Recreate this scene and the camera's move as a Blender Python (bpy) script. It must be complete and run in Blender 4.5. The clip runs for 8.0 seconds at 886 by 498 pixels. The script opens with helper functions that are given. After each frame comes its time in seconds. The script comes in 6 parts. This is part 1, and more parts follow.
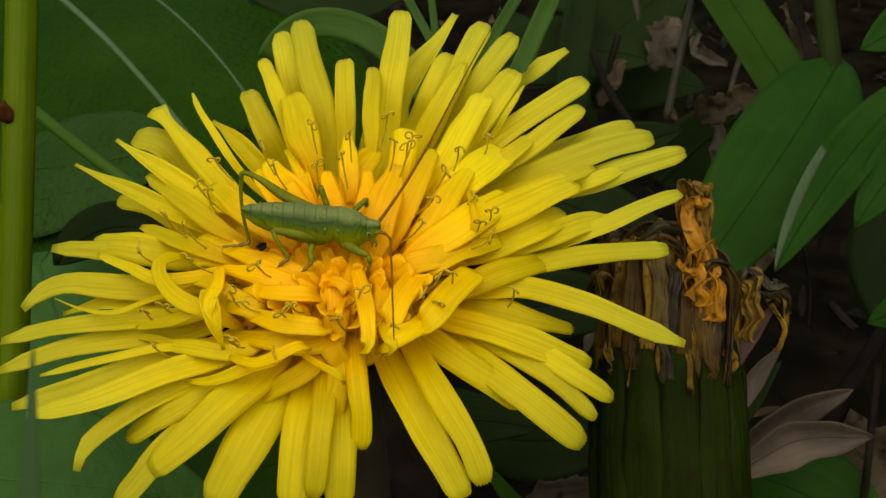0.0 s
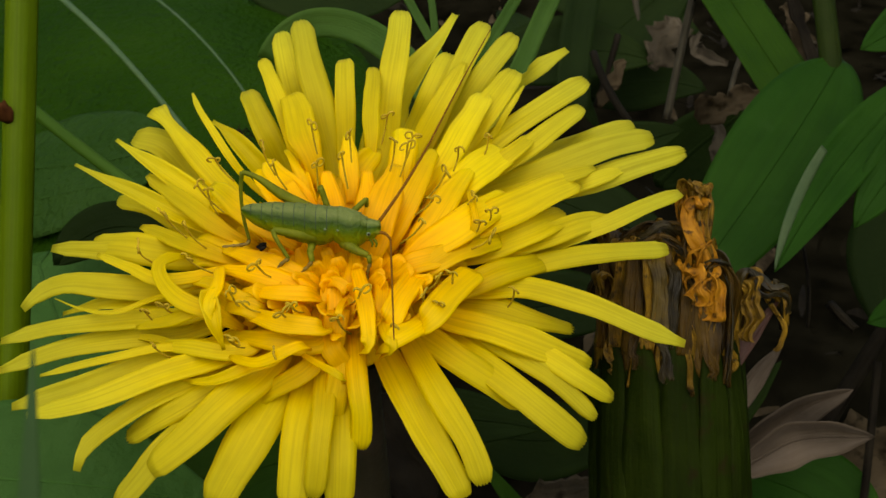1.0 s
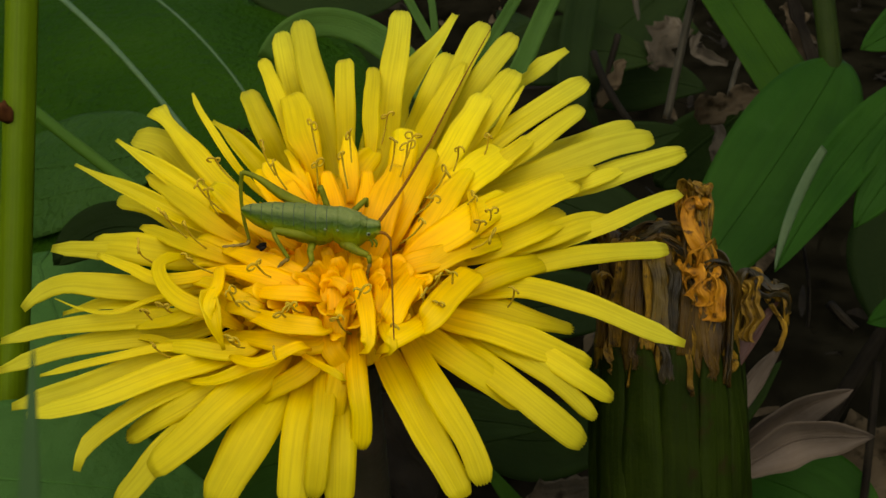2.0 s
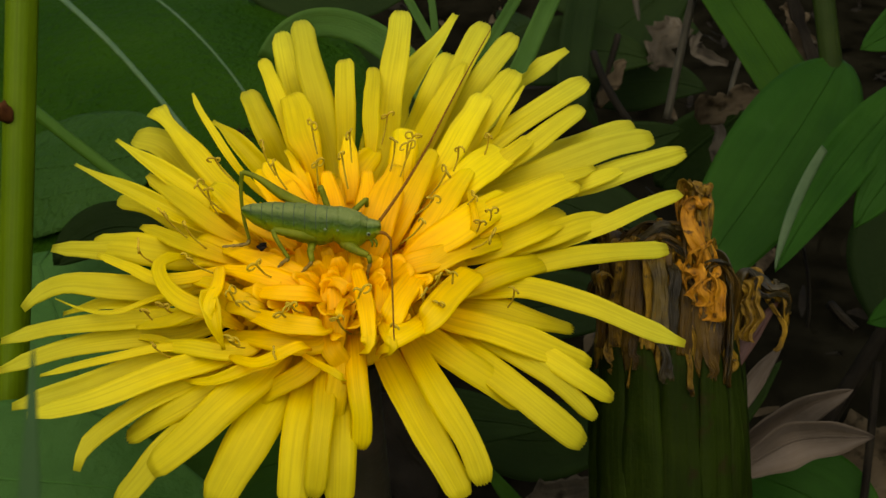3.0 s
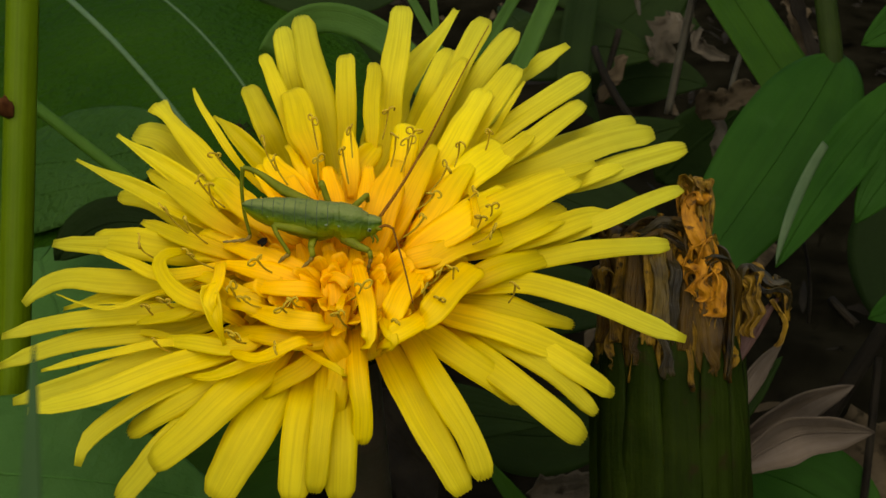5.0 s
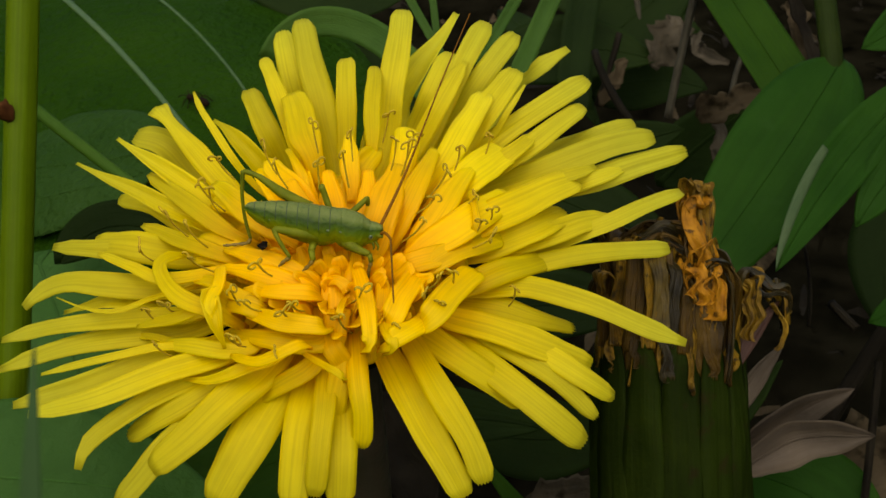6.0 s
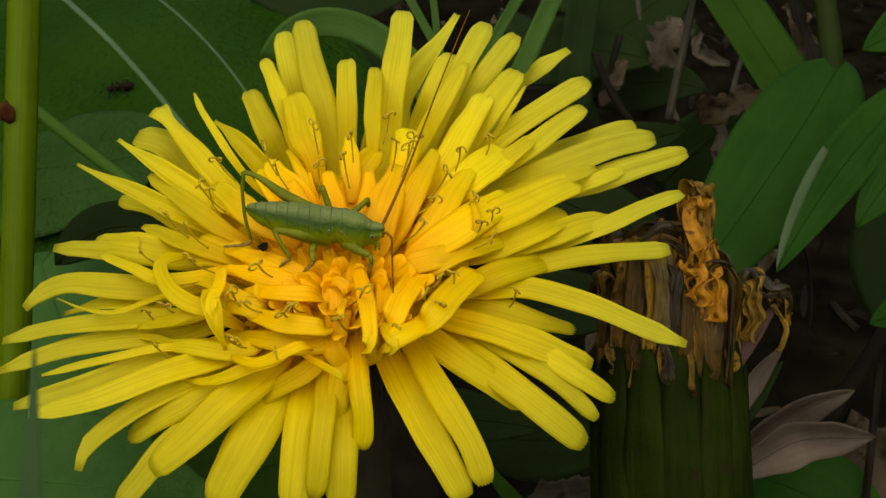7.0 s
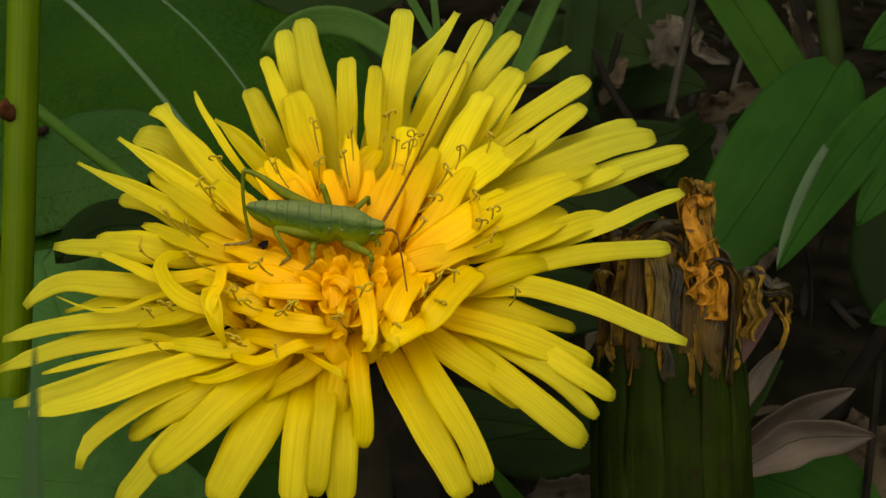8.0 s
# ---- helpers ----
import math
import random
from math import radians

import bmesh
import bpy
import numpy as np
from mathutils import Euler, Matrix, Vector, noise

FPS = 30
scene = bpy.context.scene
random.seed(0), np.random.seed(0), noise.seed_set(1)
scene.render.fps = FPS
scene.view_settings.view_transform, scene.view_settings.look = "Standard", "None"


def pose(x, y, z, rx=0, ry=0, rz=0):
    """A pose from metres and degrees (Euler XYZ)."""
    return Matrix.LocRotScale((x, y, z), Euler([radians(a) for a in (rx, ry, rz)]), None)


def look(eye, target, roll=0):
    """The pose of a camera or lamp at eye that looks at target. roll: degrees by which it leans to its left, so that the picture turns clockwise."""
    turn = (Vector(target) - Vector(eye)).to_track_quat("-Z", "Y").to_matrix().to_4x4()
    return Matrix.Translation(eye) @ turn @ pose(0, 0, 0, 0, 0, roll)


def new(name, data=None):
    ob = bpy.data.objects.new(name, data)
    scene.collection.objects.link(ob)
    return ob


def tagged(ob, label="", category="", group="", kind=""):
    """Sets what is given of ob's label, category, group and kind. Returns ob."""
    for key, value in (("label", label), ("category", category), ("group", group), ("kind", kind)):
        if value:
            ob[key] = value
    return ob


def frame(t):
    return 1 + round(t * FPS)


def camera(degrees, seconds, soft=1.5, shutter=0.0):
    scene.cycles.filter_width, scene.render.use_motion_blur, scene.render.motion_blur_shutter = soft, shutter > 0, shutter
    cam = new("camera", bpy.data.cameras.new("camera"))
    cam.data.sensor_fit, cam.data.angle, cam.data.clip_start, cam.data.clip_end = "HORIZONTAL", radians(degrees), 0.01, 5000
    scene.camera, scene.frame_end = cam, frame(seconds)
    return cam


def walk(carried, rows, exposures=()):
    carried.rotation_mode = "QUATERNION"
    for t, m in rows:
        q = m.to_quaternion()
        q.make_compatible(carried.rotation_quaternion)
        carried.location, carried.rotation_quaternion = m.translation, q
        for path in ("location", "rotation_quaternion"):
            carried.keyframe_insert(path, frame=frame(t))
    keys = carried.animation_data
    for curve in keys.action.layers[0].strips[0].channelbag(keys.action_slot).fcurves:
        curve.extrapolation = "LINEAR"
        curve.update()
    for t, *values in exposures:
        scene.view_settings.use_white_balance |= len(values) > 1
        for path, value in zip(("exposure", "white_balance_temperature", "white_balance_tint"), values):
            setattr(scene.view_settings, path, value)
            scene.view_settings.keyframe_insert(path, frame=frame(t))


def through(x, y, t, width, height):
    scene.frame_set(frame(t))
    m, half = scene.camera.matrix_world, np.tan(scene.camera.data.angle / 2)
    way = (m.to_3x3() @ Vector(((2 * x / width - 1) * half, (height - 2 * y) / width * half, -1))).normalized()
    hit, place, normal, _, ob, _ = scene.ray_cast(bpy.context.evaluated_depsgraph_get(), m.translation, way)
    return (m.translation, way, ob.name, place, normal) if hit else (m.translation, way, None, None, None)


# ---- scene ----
import functools

cam = camera(40.0, 8.0, soft=1.5)
cam.data.dof.use_dof = True
cam.data.dof.focus_distance = 0.076
cam.data.dof.aperture_fstop = 190.0
walk(cam, [
    (0, pose(0.00683, -0.06481, 0.09192, 55.000, 0, 0.000)),
    (1.5, pose(0.00683, -0.06481, 0.09192, 55.000, 0, 0.000)),
    (3, pose(0.00683, -0.06481, 0.09192, 55.000, 0, 0.006)),
    (3.5, pose(0.00683, -0.06481, 0.09192, 54.851, 0, 0.045)),
    (4, pose(0.00683, -0.06481, 0.09192, 54.851, 0, 0.052)),
    (4.5, pose(0.00683, -0.06481, 0.09192, 54.723, 0, 0.045)),
    (6, pose(0.00683, -0.06481, 0.09192, 54.952, 0, 0.062)),
    (6.5, pose(0.00683, -0.06481, 0.09192, 54.952, 0, 0.062)),
    (7, pose(0.00683, -0.06481, 0.09192, 55.005, 0, 0.091)),
    (7.5, pose(0.00683, -0.06481, 0.09192, 54.851, 0, 0.088)),
    (8, pose(0.00683, -0.06481, 0.09192, 54.926, 0, 0.104)),
], exposures=((0.0, 1.17, 7350, 6), (8.0, 1.17, 7350, 6)))

# ---- light: a bright overcast sky ----
world = bpy.data.worlds.new("sky")
scene.world = world
world.use_nodes = True
wn = world.node_tree
sky = wn.nodes.new("ShaderNodeTexSky")
sky.sky_type = "NISHITA"
sky.sun_disc = False
sky.sun_elevation = radians(72)
sky.sun_rotation = radians(194)
wn.nodes["Background"].inputs["Strength"].default_value = 0.095
wn.links.new(sky.outputs[0], wn.nodes["Background"].inputs["Color"])
sun_data = bpy.data.lights.new("sun", "SUN")
sun_data.energy = 1.75
sun_data.angle = radians(110)
sun_data.color = (1.0, 0.96, 0.88)
sun = new("sun", sun_data)
sun.matrix_world = look((-0.06, -0.46, 0.70), (0, 0, 0))

MM = 0.001
rng = random.Random(7)
head_rng = random.Random(11)
wither_rng = random.Random(5)


# ---- materials ----
def material(name, low, high, rough=0.5, scale=400.0, bump=0.2, bump_scale=1500.0, through=0.0, stripes=0.0,
             spots=None, spot_amount=0.0, spec=0.35, streak=0.5, depth=0.0002):
    """Mottled two-tone surface; stripes run along the blade; through is the share of light let through."""
    m = bpy.data.materials.new(name)
    m.use_nodes = True
    n, l = m.node_tree.nodes, m.node_tree.links
    b = n["Principled BSDF"]
    b.inputs["Roughness"].default_value = rough
    b.inputs["Specular IOR Level"].default_value = spec
    co = n.new("ShaderNodeTexCoord")
    big = n.new("ShaderNodeTexNoise")
    big.inputs["Scale"].default_value = scale
    big.inputs["Detail"].default_value = 5
    l.new(co.outputs["Object"], big.inputs["Vector"])
    ramp = n.new("ShaderNodeValToRGB")
    ramp.color_ramp.elements[0].position, ramp.color_ramp.elements[1].position = 0.3, 0.7
    ramp.color_ramp.elements[0].color = (*low, 1)
    ramp.color_ramp.elements[1].color = (*high, 1)
    l.new(big.outputs["Fac"], ramp.inputs[0])
    colour = ramp.outputs[0]
    fine = n.new("ShaderNodeTexNoise")
    fine.inputs["Scale"].default_value = bump_scale
    fine.inputs["Detail"].default_value = 4
    l.new(co.outputs["Object"], fine.inputs["Vector"])
    height = fine.outputs["Fac"]
    if stripes:
        uvm = n.new("ShaderNodeMapping")
        uvm.inputs["Scale"].default_value = (stripes, 1.9, 1)
        l.new(co.outputs["UV"], uvm.inputs["Vector"])
        own = n.new("ShaderNodeObjectInfo")
        away = n.new("ShaderNodeMath")
        away.operation = "MULTIPLY"
        away.inputs[1].default_value = 173.0
        l.new(own.outputs["Random"], away.inputs[0])
        place = n.new("ShaderNodeCombineXYZ")
        for axis in ("X", "Y", "Z"):
            l.new(away.outputs[0], place.inputs[axis])
        l.new(place.outputs[0], uvm.inputs["Location"])
        grain = n.new("ShaderNodeTexNoise")
        grain.inputs["Scale"].default_value = 1.0
        grain.inputs["Detail"].default_value = 3
        l.new(uvm.outputs[0], grain.inputs["Vector"])
        add = n.new("ShaderNodeMath")
        add.operation = "MULTIPLY_ADD"
        add.inputs[1].default_value = 2.0
        l.new(grain.outputs["Fac"], add.inputs[0])
        l.new(height, add.inputs[2])
        height = add.outputs[0]
        mix = n.new("ShaderNodeMix")
        mix.data_type, mix.blend_type = "RGBA", "MULTIPLY"
        mix.inputs["Factor"].default_value = streak
        tone = n.new("ShaderNodeValToRGB")
        tone.color_ramp.elements[0].position, tone.color_ramp.elements[1].position = 0.3, 0.6
        tone.color_ramp.elements[0].color = (0.66, 0.60, 0.45, 1)
        l.new(grain.outputs["Fac"], tone.inputs[0])
        l.new(colour, mix.inputs["A"])
        l.new(tone.outputs[0], mix.inputs["B"])
        colour = mix.outputs["Result"]
    if spots:
        sp = n.new("ShaderNodeTexNoise")
        sp.inputs["Scale"].default_value = scale * 2.7
        sp.inputs["Detail"].default_value = 6
        l.new(co.outputs["Object"], sp.inputs["Vector"])
        cut = n.new("ShaderNodeValToRGB")
        cut.color_ramp.elements[0].position = 1 - spot_amount
        cut.color_ramp.elements[1].position = min(1.0, 1.12 - spot_amount)
        l.new(sp.outputs["Fac"], cut.inputs[0])
        mix2 = n.new("ShaderNodeMix")
        mix2.data_type = "RGBA"
        l.new(cut.outputs[0], mix2.inputs["Factor"])
        l.new(colour, mix2.inputs["A"])
        mix2.inputs["B"].default_value = (*spots, 1)
        colour = mix2.outputs["Result"]
    info = n.new("ShaderNodeObjectInfo")
    hsv = n.new("ShaderNodeHueSaturation")
    span = n.new("ShaderNodeMapRange")
    span.inputs["To Min"].default_value, span.inputs["To Max"].default_value = 0.9, 1.08
    l.new(info.outputs["Random"], span.inputs["Value"])
    l.new(span.outputs[0], hsv.inputs["Value"])
    l.new(colour, hsv.inputs["Color"])
    colour = hsv.outputs[0]
    l.new(colour, b.inputs["Base Color"])
    bm_node = n.new("ShaderNodeBump")
    bm_node.inputs["Strength"].default_value = bump
    bm_node.inputs["Distance"].default_value = depth
    l.new(height, bm_node.inputs["Height"])
    l.new(bm_node.outputs[0], b.inputs["Normal"])
    if through:
        tr = n.new("ShaderNodeBsdfTranslucent")
        l.new(colour, tr.inputs["Color"])
        ms = n.new("ShaderNodeMixShader")
        ms.inputs[0].default_value = through
        l.new(b.outputs[0], ms.inputs[1])
        l.new(tr.outputs[0], ms.inputs[2])
        l.new(ms.outputs[0], n["Material Output"].inputs["Surface"])
    return m


def petal_material(name, letting):
    """Yellow ray floret: orange heart to lemon rim, part pigment, part painted glow between florets; fine lengthwise
    streaks.
    """
    m = material(name, (0.94, 0.94, 0.92), (1, 1, 1), rough=0.55, scale=700, bump=0.12, bump_scale=3000, through=letting,
                 stripes=15.0, spec=0.18, streak=0.46)
    n, l = m.node_tree.nodes, m.node_tree.links
    spread = next(k for k in n if k.type == "MAP_RANGE")
    spread.inputs["To Min"].default_value, spread.inputs["To Max"].default_value = 0.84, 1.06
    hsv = next(k for k in n if k.type == "HUE_SAT")
    src = hsv.inputs["Color"].links[0].from_socket
    co = next(k for k in n if k.type == "TEX_COORD")
    gap = n.new("ShaderNodeVectorMath")
    gap.operation = "DISTANCE"
    gap.inputs[1].default_value = (0.0006, -0.0024, 0.0040)
    l.new(co.outputs["Object"], gap.inputs[0])
    span = n.new("ShaderNodeMath")
    span.operation = "MULTIPLY"
    span.inputs[1].default_value = 40.0
    l.new(gap.outputs["Value"], span.inputs[0])
    ramp = n.new("ShaderNodeValToRGB")
    e = ramp.color_ramp.elements
    e[0].position, e[0].color = 0.08, (0.97, 0.49, 0.001, 1)
    e[1].position, e[1].color = 0.85, (0.71, 0.648, 0.036, 1)
    for at, colour in ((0.19, (0.965, 0.52, 0.001, 1)), (0.30, (0.94, 0.60, 0.001, 1)), (0.42, (0.84, 0.655, 0.004, 1))):
        e.new(at).color = colour
    l.new(span.outputs[0], ramp.inputs[0])
    mix = n.new("ShaderNodeMix")
    mix.data_type, mix.blend_type = "RGBA", "MULTIPLY"
    mix.inputs["Factor"].default_value = 1.0
    l.new(ramp.outputs[0], mix.inputs["A"])
    l.new(src, mix.inputs["B"])
    l.new(mix.outputs["Result"], hsv.inputs["Color"])
    return m


PETAL = petal_material("petal_yellow", 0.55)
PETAL_INNER = petal_material("petal_inner", 0.40)
HEART = material("flower_heart", (0.95, 0.40, 0.001), (0.98, 0.52, 0.001), rough=0.8, scale=900, bump=0.8, bump_scale=2500, spec=0.0, through=0.3)
STYLE = material("style", (0.29, 0.185, 0.001), (0.46, 0.30, 0.004), rough=0.7, scale=2000, bump=0.3)
LEAF_BROAD = material("leaf_broad", (0.0098, 0.033, 0.0005), (0.0160, 0.045, 0.0008), rough=0.6, scale=70, bump=1.0, bump_scale=1000,
                      through=0.15, spots=(0.021, 0.050, 0.004), spot_amount=0.36, spec=0.03, depth=0.001)
LEAF_VEIN = material("leaf_vein", (0.030, 0.062, 0.010), (0.048, 0.082, 0.018), rough=0.5, scale=600, bump=0.2)
LEAF_BLUE = material("leaf_blue", (0.023, 0.066, 0.009), (0.036, 0.088, 0.015), rough=0.6, scale=160, bump=0.7, bump_scale=900,
                     through=0.1, spots=(0.046, 0.088, 0.024), spot_amount=0.3, spec=0.07, depth=0.0005)
# Paler copy of the broad leaf's green, imitating a sheen on that leaf.
LEAF_SHEEN = material("leaf_sheen", (0.015, 0.042, 0.004), (0.024, 0.056, 0.008), rough=0.6, scale=110, bump=0.9, bump_scale=1000,
                    through=0.12, spots=(0.028, 0.060, 0.012), spot_amount=0.36, spec=0.05, depth=0.0008)
LEAF_HEM = material("leaf_hem", (0.028, 0.050, 0.017), (0.050, 0.072, 0.028), rough=0.6, scale=300, bump=0.3, spec=0.1)
LEAF_GRASS = material("leaf_grass", (0.011, 0.033, 0.0010), (0.017, 0.045, 0.0018), rough=0.55, scale=220, bump=0.35, bump_scale=2500,
                      through=0.2, stripes=26.0, spec=0.05, streak=0.2)
LEAF_LANCE = material("leaf_lance", (0.008, 0.032, 0.0014), (0.014, 0.046, 0.003), rough=0.6, scale=150, bump=0.4, bump_scale=1400,
                      through=0.15, stripes=11.0, spec=0.05, streak=0.35, spots=(0.013, 0.041, 0.004), spot_amount=0.36)
UNSEEN_GRASS = material("unseen_grass_green", (0.018, 0.040, 0.004), (0.045, 0.080, 0.010), rough=0.6, scale=60, bump=0.2, through=0.25, spec=0.1)
STEM_OLIVE = material("stem_olive", (0.008, 0.015, 0.001), (0.014, 0.022, 0.002), rough=0.6, scale=200, bump=0.3, bump_scale=2500, stripes=12.0, spec=0.05)
LEAF_BLADE = material("leaf_blade", (0.032, 0.080, 0.004), (0.048, 0.105, 0.008), rough=0.55, scale=220, bump=0.3, bump_scale=2500,
                      through=0.2, stripes=9.0, spec=0.1)
# Leaf green darkened: the shade behind and under the flower is in the colour.
LEAF_SHADED = material("leaf_shaded", (0.006, 0.013, 0.0014), (0.011, 0.021, 0.0025), rough=0.65, scale=120, bump=0.4, bump_scale=1800,
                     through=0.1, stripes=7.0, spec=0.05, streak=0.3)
LEAF_BRIGHT = material("leaf_bright", (0.026, 0.066, 0.005), (0.042, 0.09, 0.010), rough=0.55, scale=220, bump=0.3, bump_scale=2500,
                       through=0.25, stripes=16.0, spec=0.12)
LEAF_PALE = material("leaf_pale", (0.026, 0.056, 0.016), (0.040, 0.074, 0.024), rough=0.6, scale=220, bump=0.2, bump_scale=2500,
                     through=0.2, stripes=4.0, spec=0.06, streak=0.2)
STEM_YELLOW = material("stem_yellow", (0.058, 0.096, 0.001), (0.084, 0.124, 0.002), rough=0.5, scale=150, bump=0.2, bump_scale=2500,
                       stripes=10.0, spec=0.06)
STRAW = material("straw", (0.026, 0.022, 0.013), (0.050, 0.043, 0.028), rough=0.75, scale=500, bump=0.5, stripes=8.0, spec=0.1)
# Dimmed copy of the straw colour, with the shade near the ground put in.
STRAW_SHADED = material("straw_shaded", (0.0045, 0.0034, 0.0019), (0.015, 0.0115, 0.0065), rough=0.8, scale=300, bump=0.6, stripes=6.0, spec=0.06)
DRY_PALE = material("dry_pale", (0.022, 0.018, 0.011), (0.075, 0.060, 0.041), rough=0.8, scale=260, bump=0.6, stripes=5.0, spec=0.04,
                    spots=(0.012, 0.009, 0.005), spot_amount=0.45)
DRY_TAN = material("dry_tan", (0.020, 0.014, 0.007), (0.072, 0.052, 0.029), rough=0.8, scale=260, bump=0.6, stripes=5.0, spec=0.04,
                   spots=(0.010, 0.007, 0.003), spot_amount=0.45)
BRACT_PINK = material("bract_pink", (0.030, 0.022, 0.014), (0.105, 0.078, 0.055), rough=0.6, scale=120, bump=0.4, stripes=8.0, spec=0.08)
BRACT_RED = material("bract_red", (0.030, 0.011, 0.006), (0.055, 0.022, 0.013), rough=0.6, scale=400, bump=0.4, stripes=8.0, spec=0.25)
# Darker than living bracts: the flower's shade is put into this green.
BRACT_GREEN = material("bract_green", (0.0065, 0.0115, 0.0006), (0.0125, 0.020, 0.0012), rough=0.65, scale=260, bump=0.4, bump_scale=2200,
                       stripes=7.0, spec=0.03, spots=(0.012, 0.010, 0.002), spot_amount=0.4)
WITHER_BROWN = material("wither_brown", (0.0105, 0.0054, 0.00045), (0.09, 0.0465, 0.0024), rough=0.45, scale=450, bump=0.8, stripes=13.0, spec=0.16, streak=1.0)
WITHER_GREY = material("wither_grey", (0.0091, 0.00624, 0.0013), (0.0429, 0.0299, 0.0065), rough=0.38, scale=500, bump=0.7, stripes=13.0, spec=0.22, streak=1.0)
WITHER_ORANGE = material("wither_orange", (0.175, 0.065, 0.0025), (0.45, 0.1938, 0.01), rough=0.55, scale=800, bump=0.9, stripes=5.0,
                         spots=(0.07, 0.030, 0.005), spot_amount=0.42, through=0.1, spec=0.12, streak=0.9)
WITHER_YELLOW = material("wither_yellow", (0.058, 0.03045, 0.00145), (0.3045, 0.1668, 0.0116), rough=0.5, scale=600, bump=0.8, stripes=13.0,
                         spots=(0.02, 0.010, 0.001), spot_amount=0.45, spec=0.15, streak=1.0)
WITHER_PALE = material("wither_pale", (0.0364, 0.0224, 0.0028), (0.161, 0.1036, 0.0154), rough=0.42, scale=500, bump=0.6, stripes=9.0, spec=0.25, streak=0.9, through=0.2)
# Far below real soil: shade between the plants is put into the colour.
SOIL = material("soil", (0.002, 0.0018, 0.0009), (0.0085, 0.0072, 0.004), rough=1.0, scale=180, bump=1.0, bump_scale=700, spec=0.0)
CRICKET_GREEN = material("cricket_green", (0.70, 0.74, 0.70), (1.0, 1.0, 1.0), rough=0.42, scale=900, bump=0.6, bump_scale=3600,
                         spots=(0.5, 0.6, 0.6), spot_amount=0.42, spec=0.17, through=0.12)

EYE_PALE = material("eye_pale", (0.08, 0.11, 0.05), (0.13, 0.16, 0.08), rough=0.4, scale=3000, bump=0.1)
CRICKET_SEAM = material("cricket_seam", (0.014, 0.028, 0.005), (0.026, 0.046, 0.010), rough=0.6, scale=2500, bump=0.2)
CRICKET_LEG = material("cricket_leg", (0.088, 0.104, 0.003), (0.165, 0.165, 0.006), rough=0.55, scale=1200, bump=0.4, spec=0.12, through=0.15,
                       spots=(0.05, 0.035, 0.004), spot_amount=0.38)
CRICKET_FOOT = material("cricket_foot", (0.10, 0.062, 0.005), (0.19, 0.12, 0.010), rough=0.5, scale=2000, bump=0.2, spec=0.3)
ANTENNA = material("antenna", (0.11, 0.040, 0.002), (0.17, 0.066, 0.004), rough=0.6, scale=2500, bump=0.2, spec=0.08)
BLACK = material("black_chitin", (0.004, 0.003, 0.002), (0.011, 0.008, 0.005), rough=0.8, scale=2000, bump=0.3, spec=0.04)
RUST = material("rust_spot", (0.022, 0.006, 0.001), (0.085, 0.030, 0.008), rough=0.8, scale=900, bump=0.6, spec=0.05)
STALK = material("stalk", (0.022, 0.020, 0.008), (0.045, 0.032, 0.018), rough=0.5, scale=300, bump=0.3, stripes=6.0)


def banded_hide(m):
    """Pigment of the nymph with overhead light painted in: yellow-green belly, dark green flank, grey-green back."""
    n, l = m.node_tree.nodes, m.node_tree.links
    hsv = next(k for k in n if k.type == "HUE_SAT")
    src = hsv.inputs["Color"].links[0].from_socket
    co = next(k for k in n if k.type == "TEX_COORD")
    sep = n.new("ShaderNodeSeparateXYZ")
    l.new(co.outputs["UV"], sep.inputs[0])
    blot = n.new("ShaderNodeTexNoise")
    blot.inputs["Scale"].default_value = 1300
    l.new(co.outputs["Object"], blot.inputs["Vector"])
    shift = n.new("ShaderNodeMath")
    shift.operation = "MULTIPLY_ADD"
    shift.inputs[1].default_value = 0.14
    l.new(blot.outputs["Fac"], shift.inputs[0])
    l.new(sep.outputs["X"], shift.inputs[2])
    ramp = n.new("ShaderNodeValToRGB")
    e = ramp.color_ramp.elements
    e[0].position, e[0].color = 0.2, (0.210, 0.220, 0.003, 1)
    e[1].position, e[1].color = 1.0, (0.140, 0.165, 0.036, 1)
    for at, colour in ((0.52, (0.185, 0.205, 0.003, 1)), (0.74, (0.066, 0.110, 0.003, 1)), (0.87, (0.028, 0.056, 0.002, 1)), (0.95, (0.085, 0.118, 0.014, 1))):
        e.new(at).color = colour
    l.new(shift.outputs[0], ramp.inputs[0])
    mix = n.new("ShaderNodeMix")
    mix.data_type, mix.blend_type = "RGBA", "MULTIPLY"
    mix.inputs["Factor"].default_value = 1.0
    l.new(ramp.outputs[0], mix.inputs["A"])
    l.new(src, mix.inputs["B"])
    l.new(mix.outputs["Result"], hsv.inputs["Color"])


banded_hide(CRICKET_GREEN)


# ---- geometry helpers (millimetres in, metres out) ----
def bezier(points, v):
    pts = [Vector(p) for p in points]
    while len(pts) > 1:
        pts = [a.lerp(b, v) for a, b in zip(pts, pts[1:])]
    return pts[0]


def spline(pts, v):
    """A smooth curve through all the points."""
    x = v * (len(pts) - 1)
    i = max(0, min(len(pts) - 2, int(x)))
    s = x - i
    p0, p1, p2, p3 = pts[max(0, i - 1)], pts[i], pts[i + 1], pts[min(len(pts) - 1, i + 2)]
    return 0.5 * ((2 * p1) + (p2 - p0) * s + (2 * p0 - 5 * p1 + 4 * p2 - p3) * s * s + (3 * p1 - p0 - 3 * p2 + p3) * s ** 3)


